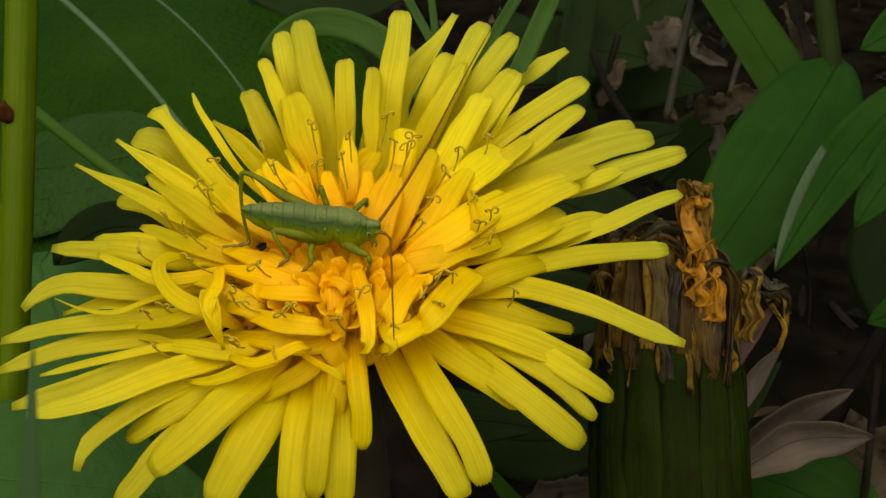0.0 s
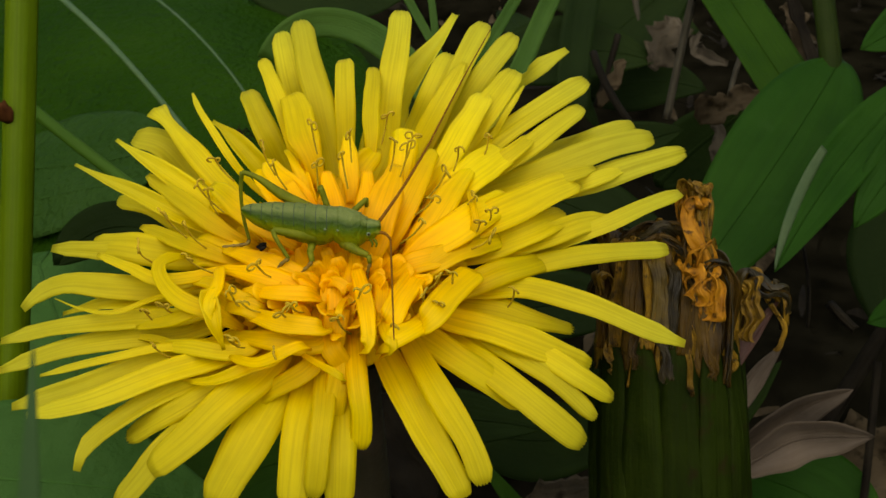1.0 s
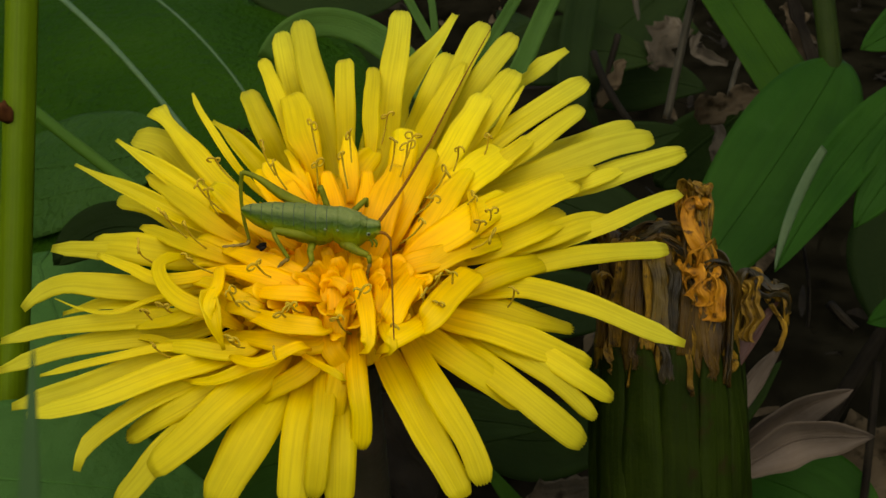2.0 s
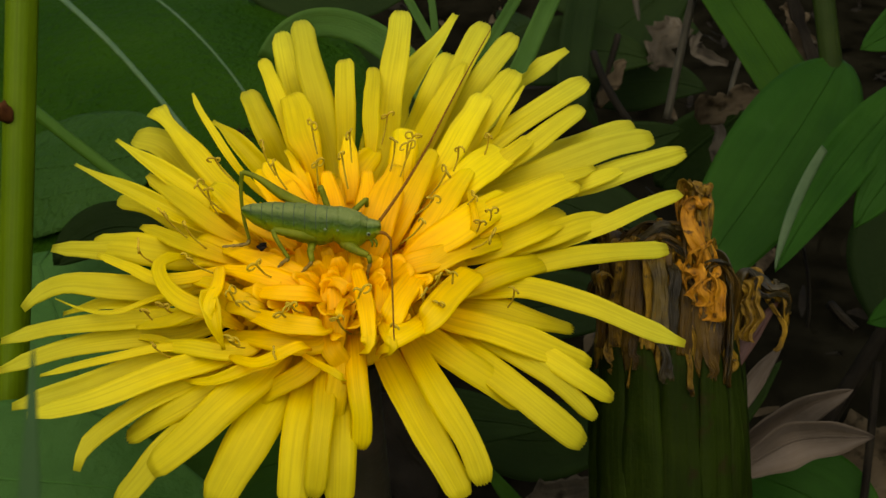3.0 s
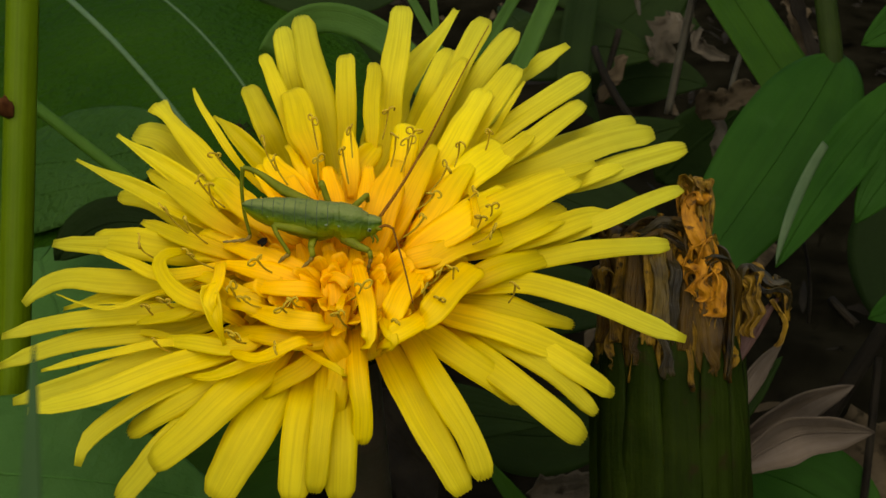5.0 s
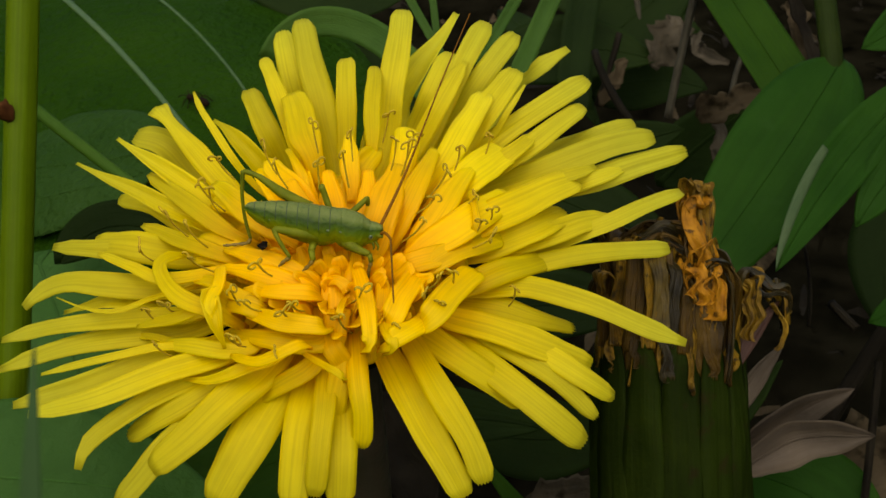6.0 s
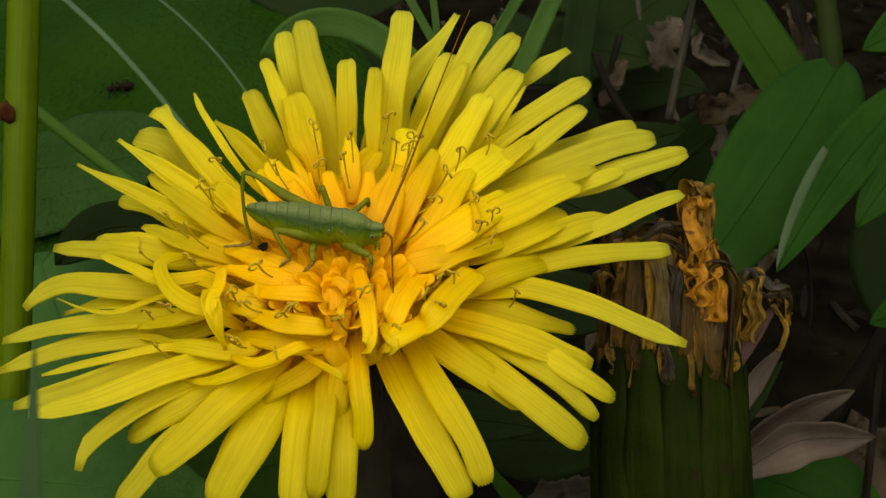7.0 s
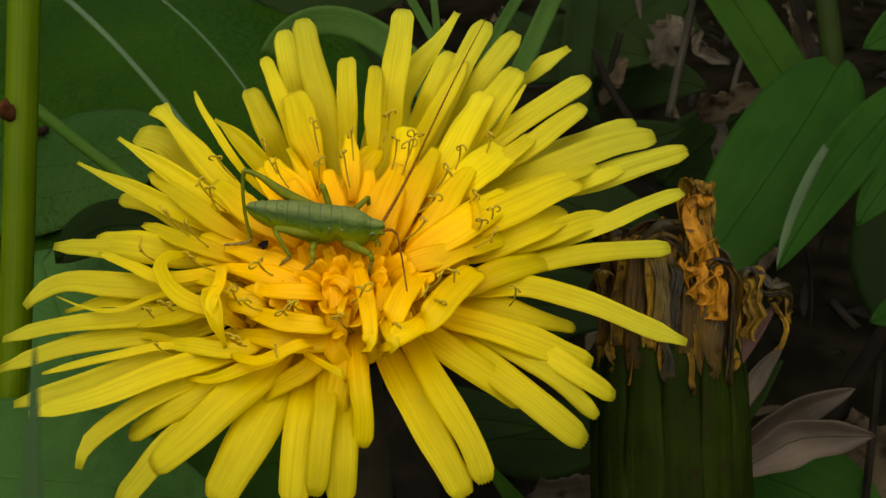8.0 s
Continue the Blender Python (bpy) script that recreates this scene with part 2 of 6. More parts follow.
def even_path(points, steps=24):
    """The same curve, paced evenly along its length."""
    pts = [Vector(p) for p in points]
    fine = [spline(pts, k / steps) for k in range(steps + 1)]
    run = [0.0]
    for a, b in zip(fine, fine[1:]):
        run.append(run[-1] + (b - a).length)
    at = np.array(run) / run[-1]

    def path(v):
        return spline(pts, float(np.interp(v, at, np.linspace(0, 1, steps + 1))))
    return path


def smooth(a, b, x):
    x = min(1.0, max(0.0, (x - a) / (b - a)))
    return x * x * (3 - 2 * x)


PROFILES = {
    "strap": lambda v: 1.0,
    "point": lambda v: max(0.02, 1 - v ** 2.2),
    "blade": lambda v: max(0.06, 1 - smooth(0.955, 1.0, v)),
    "broad": lambda v: max(0.02, math.sin(math.pi * min(1.0, v) ** 0.9) ** 0.45),
    "lance": lambda v: max(0.015, math.sin(math.pi * min(1.0, v) ** 0.85) ** 0.75),
    "s": lambda v: (0.5 + 0.5 * smooth(0, 0.5, v)) * (1 - 0.10 * smooth(0.65, 0.9, v)) * (1 - 0.36 * smooth(0.93, 1.0, v)),
    "f": lambda v: (0.45 + 0.45 * smooth(0, 0.3, v)) * (1 - 0.35 * smooth(0.45, 0.82, v)) * (1 + 0.55 * smooth(0.84, 1.0, v)),
    "q": lambda v: (0.5 + 0.5 * smooth(0, 0.45, v)) * (1 - 0.22 * smooth(0.5, 0.88, v)) * (1 - 0.6 * smooth(0.88, 1.0, v)),
    "t": lambda v: (0.5 + 0.5 * smooth(0, 0.4, v)) * (1 - 0.5 * smooth(0.55, 1.0, v)),
    "p": lambda v: (0.5 + 0.5 * smooth(0, 0.45, v)) * (1 - 0.8 * smooth(0.55, 1.0, v)),
    "shard": lambda v: (0.35 + 0.65 * smooth(0, 0.2, v)) * (1 - 0.6 * smooth(0.75, 1.0, v)),
    "curl": lambda v: 0.6 + 0.4 * math.sin(math.pi * v),
}


def surface(spine, width, face, profile="strap", cup=0.0, wave=0.0, twist=0.0, ribs=0.0, seed=0.0, uneven=0.0):
    """A function (u, v) -> point and normal on a bent strip along the spine; u from -1 to 1 across it."""
    prof = PROFILES[profile]
    face = Vector(face).normalized()
    path = spine if callable(spine) else functools.partial(bezier, spine)

    def at(u, v):
        c = path(v)
        t = (path(min(1, v + 0.02)) - path(max(0, v - 0.02))).normalized()
        s = t.cross(face).normalized()
        nrm = s.cross(t).normalized()
        if twist:
            turn = Matrix.Rotation(radians(twist) * v, 3, t)
            s, nrm = turn @ s, turn @ nrm
        h = width / 2 * prof(v) * (1 + uneven * noise.noise((v * 4.5, seed, 7.7)) + max(0.0, uneven - 0.3) * noise.noise((v * 13, seed + u, 1.7)))
        if uneven:
            c = c + s * uneven * 1.2 * noise.noise((v * 3.0, seed, 2.2))
        lift = cup * h * u * u
        if wave:
            lift += wave * noise.noise((u * 1.3 + seed, v * 4.0, seed * 3.1)) * min(1.0, h) * 1.2
        if ribs:
            lift += ribs * math.cos(u * math.pi * 3)
        return c + s * (u * h) + nrm * lift, nrm
    return at


def strip_mesh(name, at, nu, nv, thick, teeth=0.0, length=1.0, mat=None):
    verts, uvs = [], []
    for side in (0, 1):
        for j in range(nv):
            for i in range(nu):
                u, v = -1 + 2 * i / (nu - 1), j / (nv - 1)
                vv = v
                if teeth and j >= nv - 2:
                    notch = teeth * (0.5 - 0.5 * math.cos(u * math.pi * 5)) + teeth * 1.6 * u ** 4
                    vv = v - notch * (1.0 if j == nv - 1 else 0.35)
                p, nrm = at(u, vv)
                edge = 1.0 if 0 < i < nu - 1 and 0 < j < nv - 1 else 0.3
                verts.append((p - nrm * (thick * edge * (0.5 if side else -0.5))) * MM)
                uvs.append((u * 0.5 + 0.5, v))
    faces, k = [], nu * nv
    for j in range(nv - 1):
        for i in range(nu - 1):
            a = j * nu + i
            faces.append((a, a + 1, a + nu + 1, a + nu))
            faces.append((k + a, k + a + nu, k + a + nu + 1, k + a + 1))
    rim = [i for i in range(nu)] + [j * nu + nu - 1 for j in range(1, nv)] + [(nv - 1) * nu + i for i in range(nu - 2, -1, -1)] + [j * nu for j in range(nv - 2, 0, -1)]
    for a, b in zip(rim, rim[1:] + rim[:1]):
        faces.append((b, a, k + a, k + b))
    me = bpy.data.meshes.new(name)
    me.from_pydata(verts, [], faces)
    layer = me.uv_layers.new(name="UVMap")
    flat = np.empty(len(me.loops), dtype=np.int32)
    me.loops.foreach_get("vertex_index", flat)
    layer.data.foreach_set("uv", np.array(uvs, dtype=np.float32)[flat].ravel())
    me.polygons.foreach_set("use_smooth", [True] * len(me.polygons))
    if mat:
        me.materials.append(mat)
    me.update()
    return me


def under(ob, parent, label=""):
    ob.parent = parent
    if label:
        tagged(ob, label)
    return ob


def tube_mesh(name, points, radii, mat, sides=8, squash=1.0, smooth_path=True, per=5):
    """A round stem through points with a radius at each; ends closed by points."""
    pts, rad = [Vector(p) for p in points], list(radii)
    if smooth_path and len(pts) > 2:
        fine, fr = [], []
        for i in range(len(pts) - 1):
            p0, p1, p2, p3 = pts[max(0, i - 1)], pts[i], pts[i + 1], pts[min(len(pts) - 1, i + 2)]
            for k in range(per):
                s = k / per
                fine.append(0.5 * ((2 * p1) + (p2 - p0) * s + (2 * p0 - 5 * p1 + 4 * p2 - p3) * s * s + (3 * p1 - p0 - 3 * p2 + p3) * s ** 3))
                fr.append(rad[i] + (rad[i + 1] - rad[i]) * s)
        pts, rad = fine + [pts[-1]], fr + [rad[-1]]
    n = len(pts)
    ref = Vector((0.13, 0.31, 0.94)).normalized()
    verts, faces, uvs = [], [], []
    for i in range(n):
        t = (pts[min(n - 1, i + 1)] - pts[max(0, i - 1)]).normalized()
        a = t.cross(ref)
        a = a.normalized() if a.length > 0.05 else t.cross(Vector((1, 0, 0))).normalized()
        b = a.cross(t)
        for k in range(sides):
            w = 2 * math.pi * k / sides
            verts.append((pts[i] + (a * math.cos(w) * squash + b * math.sin(w)) * rad[i]) * MM)
            uvs.append((k / sides, i / (n - 1)))
    for i in range(n - 1):
        for k in range(sides):
            k2 = (k + 1) % sides
            faces.append((i * sides + k, i * sides + k2, (i + 1) * sides + k2, (i + 1) * sides + k))
    faces.append(tuple(range(sides - 1, -1, -1)))
    faces.append(tuple((n - 1) * sides + k for k in range(sides)))
    me = bpy.data.meshes.new(name)
    me.from_pydata(verts, [], faces)
    layer = me.uv_layers.new(name="UVMap")
    flat = np.empty(len(me.loops), dtype=np.int32)
    me.loops.foreach_get("vertex_index", flat)
    layer.data.foreach_set("uv", np.array(uvs, dtype=np.float32)[flat].ravel())
    me.polygons.foreach_set("use_smooth", [True] * len(me.polygons))
    me.materials.append(mat)
    me.update()
    return me


def blade(name, spine, width, profile, mat, label, category, facing=(0, -0.6, 0.8), cup=0.2, wave=0.0, thick=0.25,
          veins=(), nu=11, nv=17, group="", margin=0, torn=0.0):
    """One leaf, grass blade or straw, with its raised veins as parts."""
    seed = rng.random() * 10
    at = surface(spine, width, facing, profile, cup, wave, seed=seed, uneven=torn)
    ob = new(name, strip_mesh(name, at, nu, nv, thick, mat=mat))
    tagged(ob, label, category, group)
    for u0, vw in veins:
        def rib(u, v, u0=u0, vw=vw):
            h = max(0.2, width / 2 * PROFILES[profile](v))
            p, nrm = at(max(-1, min(1, u0 + u * vw * (1 - 0.6 * v) / h)), 0.02 + 0.96 * v)
            return p + nrm * (thick * 0.5 + 0.02 + 0.16 * vw * (1 - u * u)), nrm
        vein = new("vein", strip_mesh("vein", rib, 5, nv, 0.05, mat=LEAF_VEIN if vw > 0.2 and mat is LEAF_BROAD else mat))
        under(vein, ob, "raised leaf vein")
    if margin:
        def hem(u, v):
            p, nrm = at(margin * (0.985 - (0.15 + 0.22 * v) * (1 - u)), 0.5 + 0.495 * v)
            return p + nrm * (thick * 0.5 + 0.06 * (1 - u * u) + 0.02), nrm
        under(new("leaf_margin", strip_mesh("leaf_margin", hem, 5, nv, 0.05, mat=LEAF_HEM)), ob, "pale folded leaf margin")
    return ob


def ball(name, centre, radius, mat, tall=1.2, lumps=0.0):
    me = bpy.data.meshes.new(name)
    b = bmesh.new()
    bmesh.ops.create_icosphere(b, subdivisions=2, radius=1.0)
    for v in b.verts:
        v.co = v.co * (1 + lumps * noise.noise(v.co * 2.1 + Vector(centre)))
        v.co = (Vector(centre) + Vector((v.co.x * radius, v.co.y * radius * 0.6, v.co.z * radius * tall))) * MM
    b.to_mesh(me)
    b.free()
    me.materials.append(mat)
    me.polygons.foreach_set("use_smooth", [True] * len(me.polygons))
    return new(name, me)


# ---- ground ----
def build_ground():
    n, verts, faces = 90, [], []
    for j in range(n):
        for i in range(n):
            a, b = (i / (n - 1) - 0.5) * 2, (j / (n - 1) - 0.5) * 2
            x, y = math.copysign(abs(a) ** 4, a) * 400 + a * 0.25, math.copysign(abs(b) ** 4, b) * 400 + b * 0.25 + 0.05
            z = 0.008 * noise.noise((x * 30, y * 30, 1)) + 0.003 * noise.noise((x * 120, y * 120, 5)) - 0.006
            verts.append((x, y, z))
    for j in range(n - 1):
        for i in range(n - 1):
            a = j * n + i
            faces.append((a, a + 1, a + n + 1, a + n))
    me = bpy.data.meshes.new("ground")
    me.from_pydata(verts, [], faces)
    me.polygons.foreach_set("use_smooth", [True] * len(me.polygons))
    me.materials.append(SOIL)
    tagged(new("ground", me), "bare soil under the plants, coloured dark for shade", "soil", kind="structure")


build_ground()


def build_litter():
    """Crumbled dry leaves and stalks that cover the soil."""
    r = random.Random(21)
    verts, faces, mats = [], [], []
    for k in range(1400):
        x, y = r.uniform(-70, 150), r.uniform(5, 280)
        size, w = r.uniform(1.5, 9.0), r.uniform(0.3, 2.0)
        turn, lift = r.uniform(0, 6.3), r.uniform(-0.5, 0.5)
        d, s = Vector((math.cos(turn), math.sin(turn), lift * 0.6)), Vector((-math.sin(turn), math.cos(turn), r.uniform(-0.6, 0.6)))
        c = Vector((x, y, r.uniform(-4.0, 5.0)))
        base = len(verts)
        for q in (-1, -0.35, 0.35, 1):
            h = w * (1 - 0.75 * q * q) * 0.5
            mid = c + d * size * q * 0.5 + Vector((0, 0, r.uniform(0, 0.8)))
            verts += [(mid - s * h) * MM, (mid + s * h) * MM]
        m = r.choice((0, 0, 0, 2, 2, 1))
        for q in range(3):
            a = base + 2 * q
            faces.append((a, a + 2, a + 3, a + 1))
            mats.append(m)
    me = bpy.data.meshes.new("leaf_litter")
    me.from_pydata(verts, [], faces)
    for m in (STRAW_SHADED, DRY_TAN, SOIL):
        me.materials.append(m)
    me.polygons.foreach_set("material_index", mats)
    tagged(new("leaf_litter", me), "brown crumbled dry leaves on the soil", "litter", kind="stuff")


build_litter()

def build_unseen_grass():
    """Unseen grass added on every side of the place to block low sky light."""
    r = random.Random(33)
    verts, faces = [], []

    while len(verts) < 4200 * 8:
        turn, far = r.uniform(0, 2 * math.pi), 0.16 + 0.75 * r.random() ** 1.6
        x, y = math.cos(turn) * far + 0.007, math.sin(turn) * far + 0.02
        if abs(x - 0.007) < 0.05 + 0.45 * max(0.0, y + 0.06) and -0.06 < y < 0.28:
            continue
        if math.hypot(x - 0.007, y + 0.065) < 0.09:
            continue
        tall, wide = r.uniform(0.10, 0.24), r.uniform(0.002, 0.005)
        lean, bow = r.uniform(0, 2 * math.pi), r.uniform(0.01, 0.07)
        side = Vector((-math.sin(lean), math.cos(lean), 0)) * wide / 2
        away = Vector((math.cos(lean), math.sin(lean), 0))
        if (Vector((x, y, 0)) + away * bow).length < 0.14:
            away = -away
        base = len(verts)
        for q in (0.0, 0.4, 0.75, 1.0):
            c = Vector((x, y, -0.012)) + Vector((0, 0, tall * q)) + away * bow * q * q
            verts += [c - side * (1.05 - q), c + side * (1.05 - q)]
        for q in range(3):
            a = base + 2 * q
            faces.append((a, a + 1, a + 3, a + 2))
    me = bpy.data.meshes.new("meadow_grass")
    me.from_pydata(verts, [], faces)
    me.polygons.foreach_set("use_smooth", [True] * len(me.polygons))
    me.materials.append(UNSEEN_GRASS)
    tagged(new("meadow_grass", me), "unseen green grass added round the flower to block low light", "grass", kind="stuff")


build_unseen_grass()

# ---- leaves, grass and litter round the flower ----
blade("broad_leaf", [(-59.6, 96.9, 31.5), (-28.0, 52.2, 34.0), (-10.1, 23.5, 28.8)], 58.0, "broad", LEAF_BROAD, "large broad dark green leaf with pale arched veins", "leaf", facing=(0.05, -0.42, 0.85), cup=-0.36, wave=0.5, veins=((-0.10, 0.48), (-0.40, 0.26), (0.30, 0.20)), nu=33, nv=41, group="broad leaves")
blade("broad_leaf", [(-30.8, 26.7, 27.3), (-25.0, 15.6, 23.7), (-17.9, 1.9, 16.4)], 20.5, "lance", LEAF_BLUE, "blue-green broad leaf low beside the flower", "leaf", facing=(0.1, -0.5, 0.85), cup=0.04, wave=0.3, veins=((0.0, 0.15),), nu=21, nv=25, group="broad leaves")
blade("broad_leaf", [(-33.3, -3.7, 29.2), (-22.1, -3.3, 29.9), (-9.0, -2.8, 25.3)], 11.7, "lance", LEAF_BLUE, "blue-green leaf under the drooping petals", "leaf", facing=(0.0, -0.5, 0.85), cup=0.05, wave=0.3, veins=((0.0, 0.15),), nu=21, nv=25, group="broad leaves")
# Added sheet, no second leaf: stands in for sheen on the broad leaf.
blade("broad_leaf", [(-20.4, 37.3, 31.7), (-31.2, 38.4, 29.2), (-45.4, 42.8, 24.2)], 16.0, "broad", LEAF_SHEEN, "paler sheet added on the broad leaf for its sheen", "leaf", facing=(-0.28, -0.26, 0.92), cup=-0.06, wave=0.5, veins=((0.05, 0.12), (-0.45, 0.08)), nu=25, nv=31, group="broad leaves")
blade("lance_leaf", [(43.4, 37.0, 42.0), (37.5, 26.0, 40.2), (23.5, 11.3, 29.8)], 9.7, "lance", LEAF_LANCE, "broad lance-shaped green leaf behind the withered head", "leaf", facing=(-0.25, -0.7, 0.7), cup=0.10, wave=0.25, veins=((0.0, 0.08),), nu=17, nv=31, group="lance-shaped leaves")
blade("lance_leaf", [(48.2, 29.0, 44.6), (38.0, 19.5, 41.5), (32.2, 10.4, 37.1)], 4.5, "lance", LEAF_LANCE, "pointed green leaf with a pale folded edge", "leaf", facing=(-0.3, -0.7, 0.6), cup=0.25, margin=1, veins=((0.0, 0.12),), nu=17, nv=31, group="lance-shaped leaves")
blade("grass_leaf", [(31.1, 55.6, 47.7), (36.0, 42.3, 42.6), (39.6, 32.2, 38.7)], 5.7, "strap", LEAF_GRASS, "wide bright green grass blade", "grass", facing=(0.2, -0.8, 0.5), cup=0.12, veins=((0.0, 0.12),), nu=15, nv=21, group="grass blades")
blade("grass_leaf", [(42.4, 47.5, 50.1), (42.7, 39.8, 44.3), (42.4, 33.2, 40.2)], 2.1, "strap", STEM_OLIVE, "green grass stem with a leaf sheath", "grass", facing=(0.0, -1.0, 0.4), cup=-0.5, thick=0.6, nu=9, nv=15, group="grass blades")
blade("lance_leaf", [(50.3, 24.1, 44.5), (43.5, 19.9, 42.1), (39.3, 14.8, 38.2)], 5.0, "lance", LEAF_LANCE, "small pointed green leaf", "leaf", facing=(-0.3, -0.7, 0.6), cup=0.2, veins=((0.0, 0.12),), nu=13, nv=21, group="lance-shaped leaves")
blade("lance_leaf", [(55.8, 37.5, 49.7), (48.5, 33.6, 47.7), (42.5, 30.2, 46.2)], 5.4, "lance", LEAF_LANCE, "small pointed green leaf", "leaf", facing=(0.0, -0.7, 0.7), cup=0.15, veins=((0.0, 0.12),), nu=13, nv=21, group="lance-shaped leaves")
blade("lance_leaf", [(54.4, 19.6, 29.3), (46.8, 16.8, 29.0), (42.4, 15.2, 28.3)], 4.3, "lance", LEAF_LANCE, "small pointed green leaf", "leaf", facing=(0.0, -0.6, 0.8), cup=0.15, veins=((0.0, 0.12),), nu=13, nv=21, group="lance-shaped leaves")
blade("broad_leaf", [(44.3, 6.0, 11.7), (38.6, 10.2, 14.2), (32.2, 12.5, 14.0)], 9.3, "lance", LEAF_LANCE, "low green leaf beside the withered head", "leaf", facing=(0.0, -0.5, 0.85), cup=0.1, wave=0.2, veins=((0.0, 0.15),), nu=17, nv=21, group="broad leaves")
blade("lance_leaf", [(55.3, 38.7, 27.1), (50.1, 33.5, 23.1), (51.9, 24.1, 16.6)], 10.5, "lance", LEAF_SHADED, "dark green leaf in the shade", "leaf", facing=(-0.3, -0.6, 0.7), cup=0.1, veins=((0.0, 0.15),), nu=13, nv=21, group="lance-shaped leaves")
blade("lance_leaf", [(22.6, 70.9, 24.2), (30.3, 78.7, 26.7), (40.0, 87.6, 30.6)], 10.8, "lance", LEAF_SHADED, "dark green leaf in the shade", "leaf", facing=(0.1, -0.6, 0.7), cup=0.1, veins=((0.0, 0.2),), nu=13, nv=21, group="lance-shaped leaves")
blade("lance_leaf", [(31.3, 54.0, 17.5), (36.0, 55.3, 22.8), (40.8, 53.9, 27.9)], 7.7, "lance", LEAF_SHADED, "green leaf with a pale midrib, darkened for shade", "leaf", facing=(0.1, -0.6, 0.7), cup=0.1, veins=((0.0, 0.3),), nu=13, nv=21, group="lance-shaped leaves")
blade("lance_leaf", [(20.1, 48.3, 23.3), (25.3, 47.9, 26.3), (32.1, 47.2, 28.8)], 5.4, "lance", LEAF_SHADED, "dark green leaf in the shade", "leaf", facing=(0.1, -0.6, 0.7), cup=0.1, veins=((0.0, 0.2),), nu=13, nv=21, group="lance-shaped leaves")
blade("lance_leaf", [(14.4, 93.5, 21.6), (19.9, 82.1, 22.7), (26.1, 66.5, 17.9)], 5.2, "lance", LEAF_SHADED, "dark green leaf in the shade", "leaf", facing=(0.1, -0.6, 0.7), cup=0.1, veins=((0.0, 0.2),), nu=13, nv=21, group="lance-shaped leaves")
blade("lance_leaf", [(-2.2, 21.5, 9.5), (5.5, 21.6, 13.1), (16.0, 17.4, 14.1)], 6.4, "lance", LEAF_SHADED, "dark leaf in the shade under the flower", "leaf", facing=(0.0, -0.5, 0.8), cup=0.1, veins=((0.0, 0.2),), nu=13, nv=21, group="lance-shaped leaves")
blade("lance_leaf", [(12.1, 70.5, 23.6), (21.9, 73.3, 27.6), (33.0, 71.3, 24.8)], 9.1, "lance", LEAF_SHADED, "dark green leaf in the shade", "leaf", facing=(0.1, -0.6, 0.7), cup=0.1, veins=((0.0, 0.15),), nu=13, nv=21, group="lance-shaped leaves")
blade("lance_leaf", [(16.3, 101.9, 24.9), (28.9, 96.7, 22.8), (42.4, 89.9, 19.9)], 9.6, "lance", LEAF_SHADED, "dark green leaf in the shade", "leaf", facing=(0.1, -0.6, 0.7), cup=0.1, veins=((0.0, 0.15),), nu=13, nv=21, group="lance-shaped leaves")
blade("lance_leaf", [(25.8, 77.4, 16.0), (32.5, 79.9, 19.7), (41.0, 76.4, 18.2)], 8.1, "lance", LEAF_SHADED, "dark green leaf in the shade", "leaf", facing=(0.1, -0.6, 0.7), cup=0.1, veins=((0.0, 0.15),), nu=13, nv=21, group="lance-shaped leaves")
blade("lance_leaf", [(-8.8, 73.3, 27.6), (-2.9, 66.5, 24.9), (2.7, 55.1, 19.1)], 11.5, "lance", LEAF_SHADED, "dark green leaf in the shade", "leaf", facing=(0.1, -0.6, 0.7), cup=0.1, veins=((0.0, 0.15),), nu=13, nv=21, group="lance-shaped leaves")
blade("lance_leaf", [(8.9, 24.8, 7.1), (16.6, 22.0, 6.7), (25.2, 21.8, 9.9)], 8.4, "lance", LEAF_SHADED, "dark leaf in the shade under the flower", "leaf", facing=(0.0, -0.5, 0.8), cup=0.1, veins=((0.0, 0.15),), nu=13, nv=21, group="lance-shaped leaves")
blade("lance_leaf", [(-19.9, 79.3, 36.2), (-8.6, 73.0, 30.7), (3.9, 73.1, 34.3)], 10.3, "lance", LEAF_SHADED, "shaded green leaf behind the petals", "leaf", facing=(0.1, -0.6, 0.7), cup=0.1, veins=((0.0, 0.15),), nu=13, nv=21, group="lance-shaped leaves")
# Dark sheet put where only shade falls under the broad leaf's edge.
blade("lance_leaf", [(-27.7, 22.8, 28.8), (-22.7, 25.4, 34.3), (-14.6, 20.4, 32.3)], 4.7, "lance", LEAF_SHADED, "dark sheet standing in for shade beside the broad leaf", "leaf", facing=(0.1, -0.6, 0.7), cup=0.1, veins=((0.0, 0.15),), nu=13, nv=21, group="lance-shaped leaves")
blade("lance_leaf", [(12.1, 36.3, 30.6), (19.5, 32.1, 28.1), (28.9, 28.9, 27.0)], 8.1, "lance", LEAF_SHADED, "dark green leaf in the shade under the flower", "leaf", facing=(0.0, -0.6, 0.8), cup=0.1, veins=((0.0, 0.15),), nu=13, nv=21, group="lance-shaped leaves")
blade("lance_leaf", [(-20.1, 2.1, 20.1), (-11.4, 4.1, 21.2), (-3.5, 6.8, 21.6)], 12.0, "lance", LEAF_GRASS, "green leaf in the shade under the lower petals", "leaf", facing=(0.0, -0.5, 0.85), cup=0.06, wave=0.3, veins=((0.0, 0.12),), nu=15, nv=21, group="lance-shaped leaves")
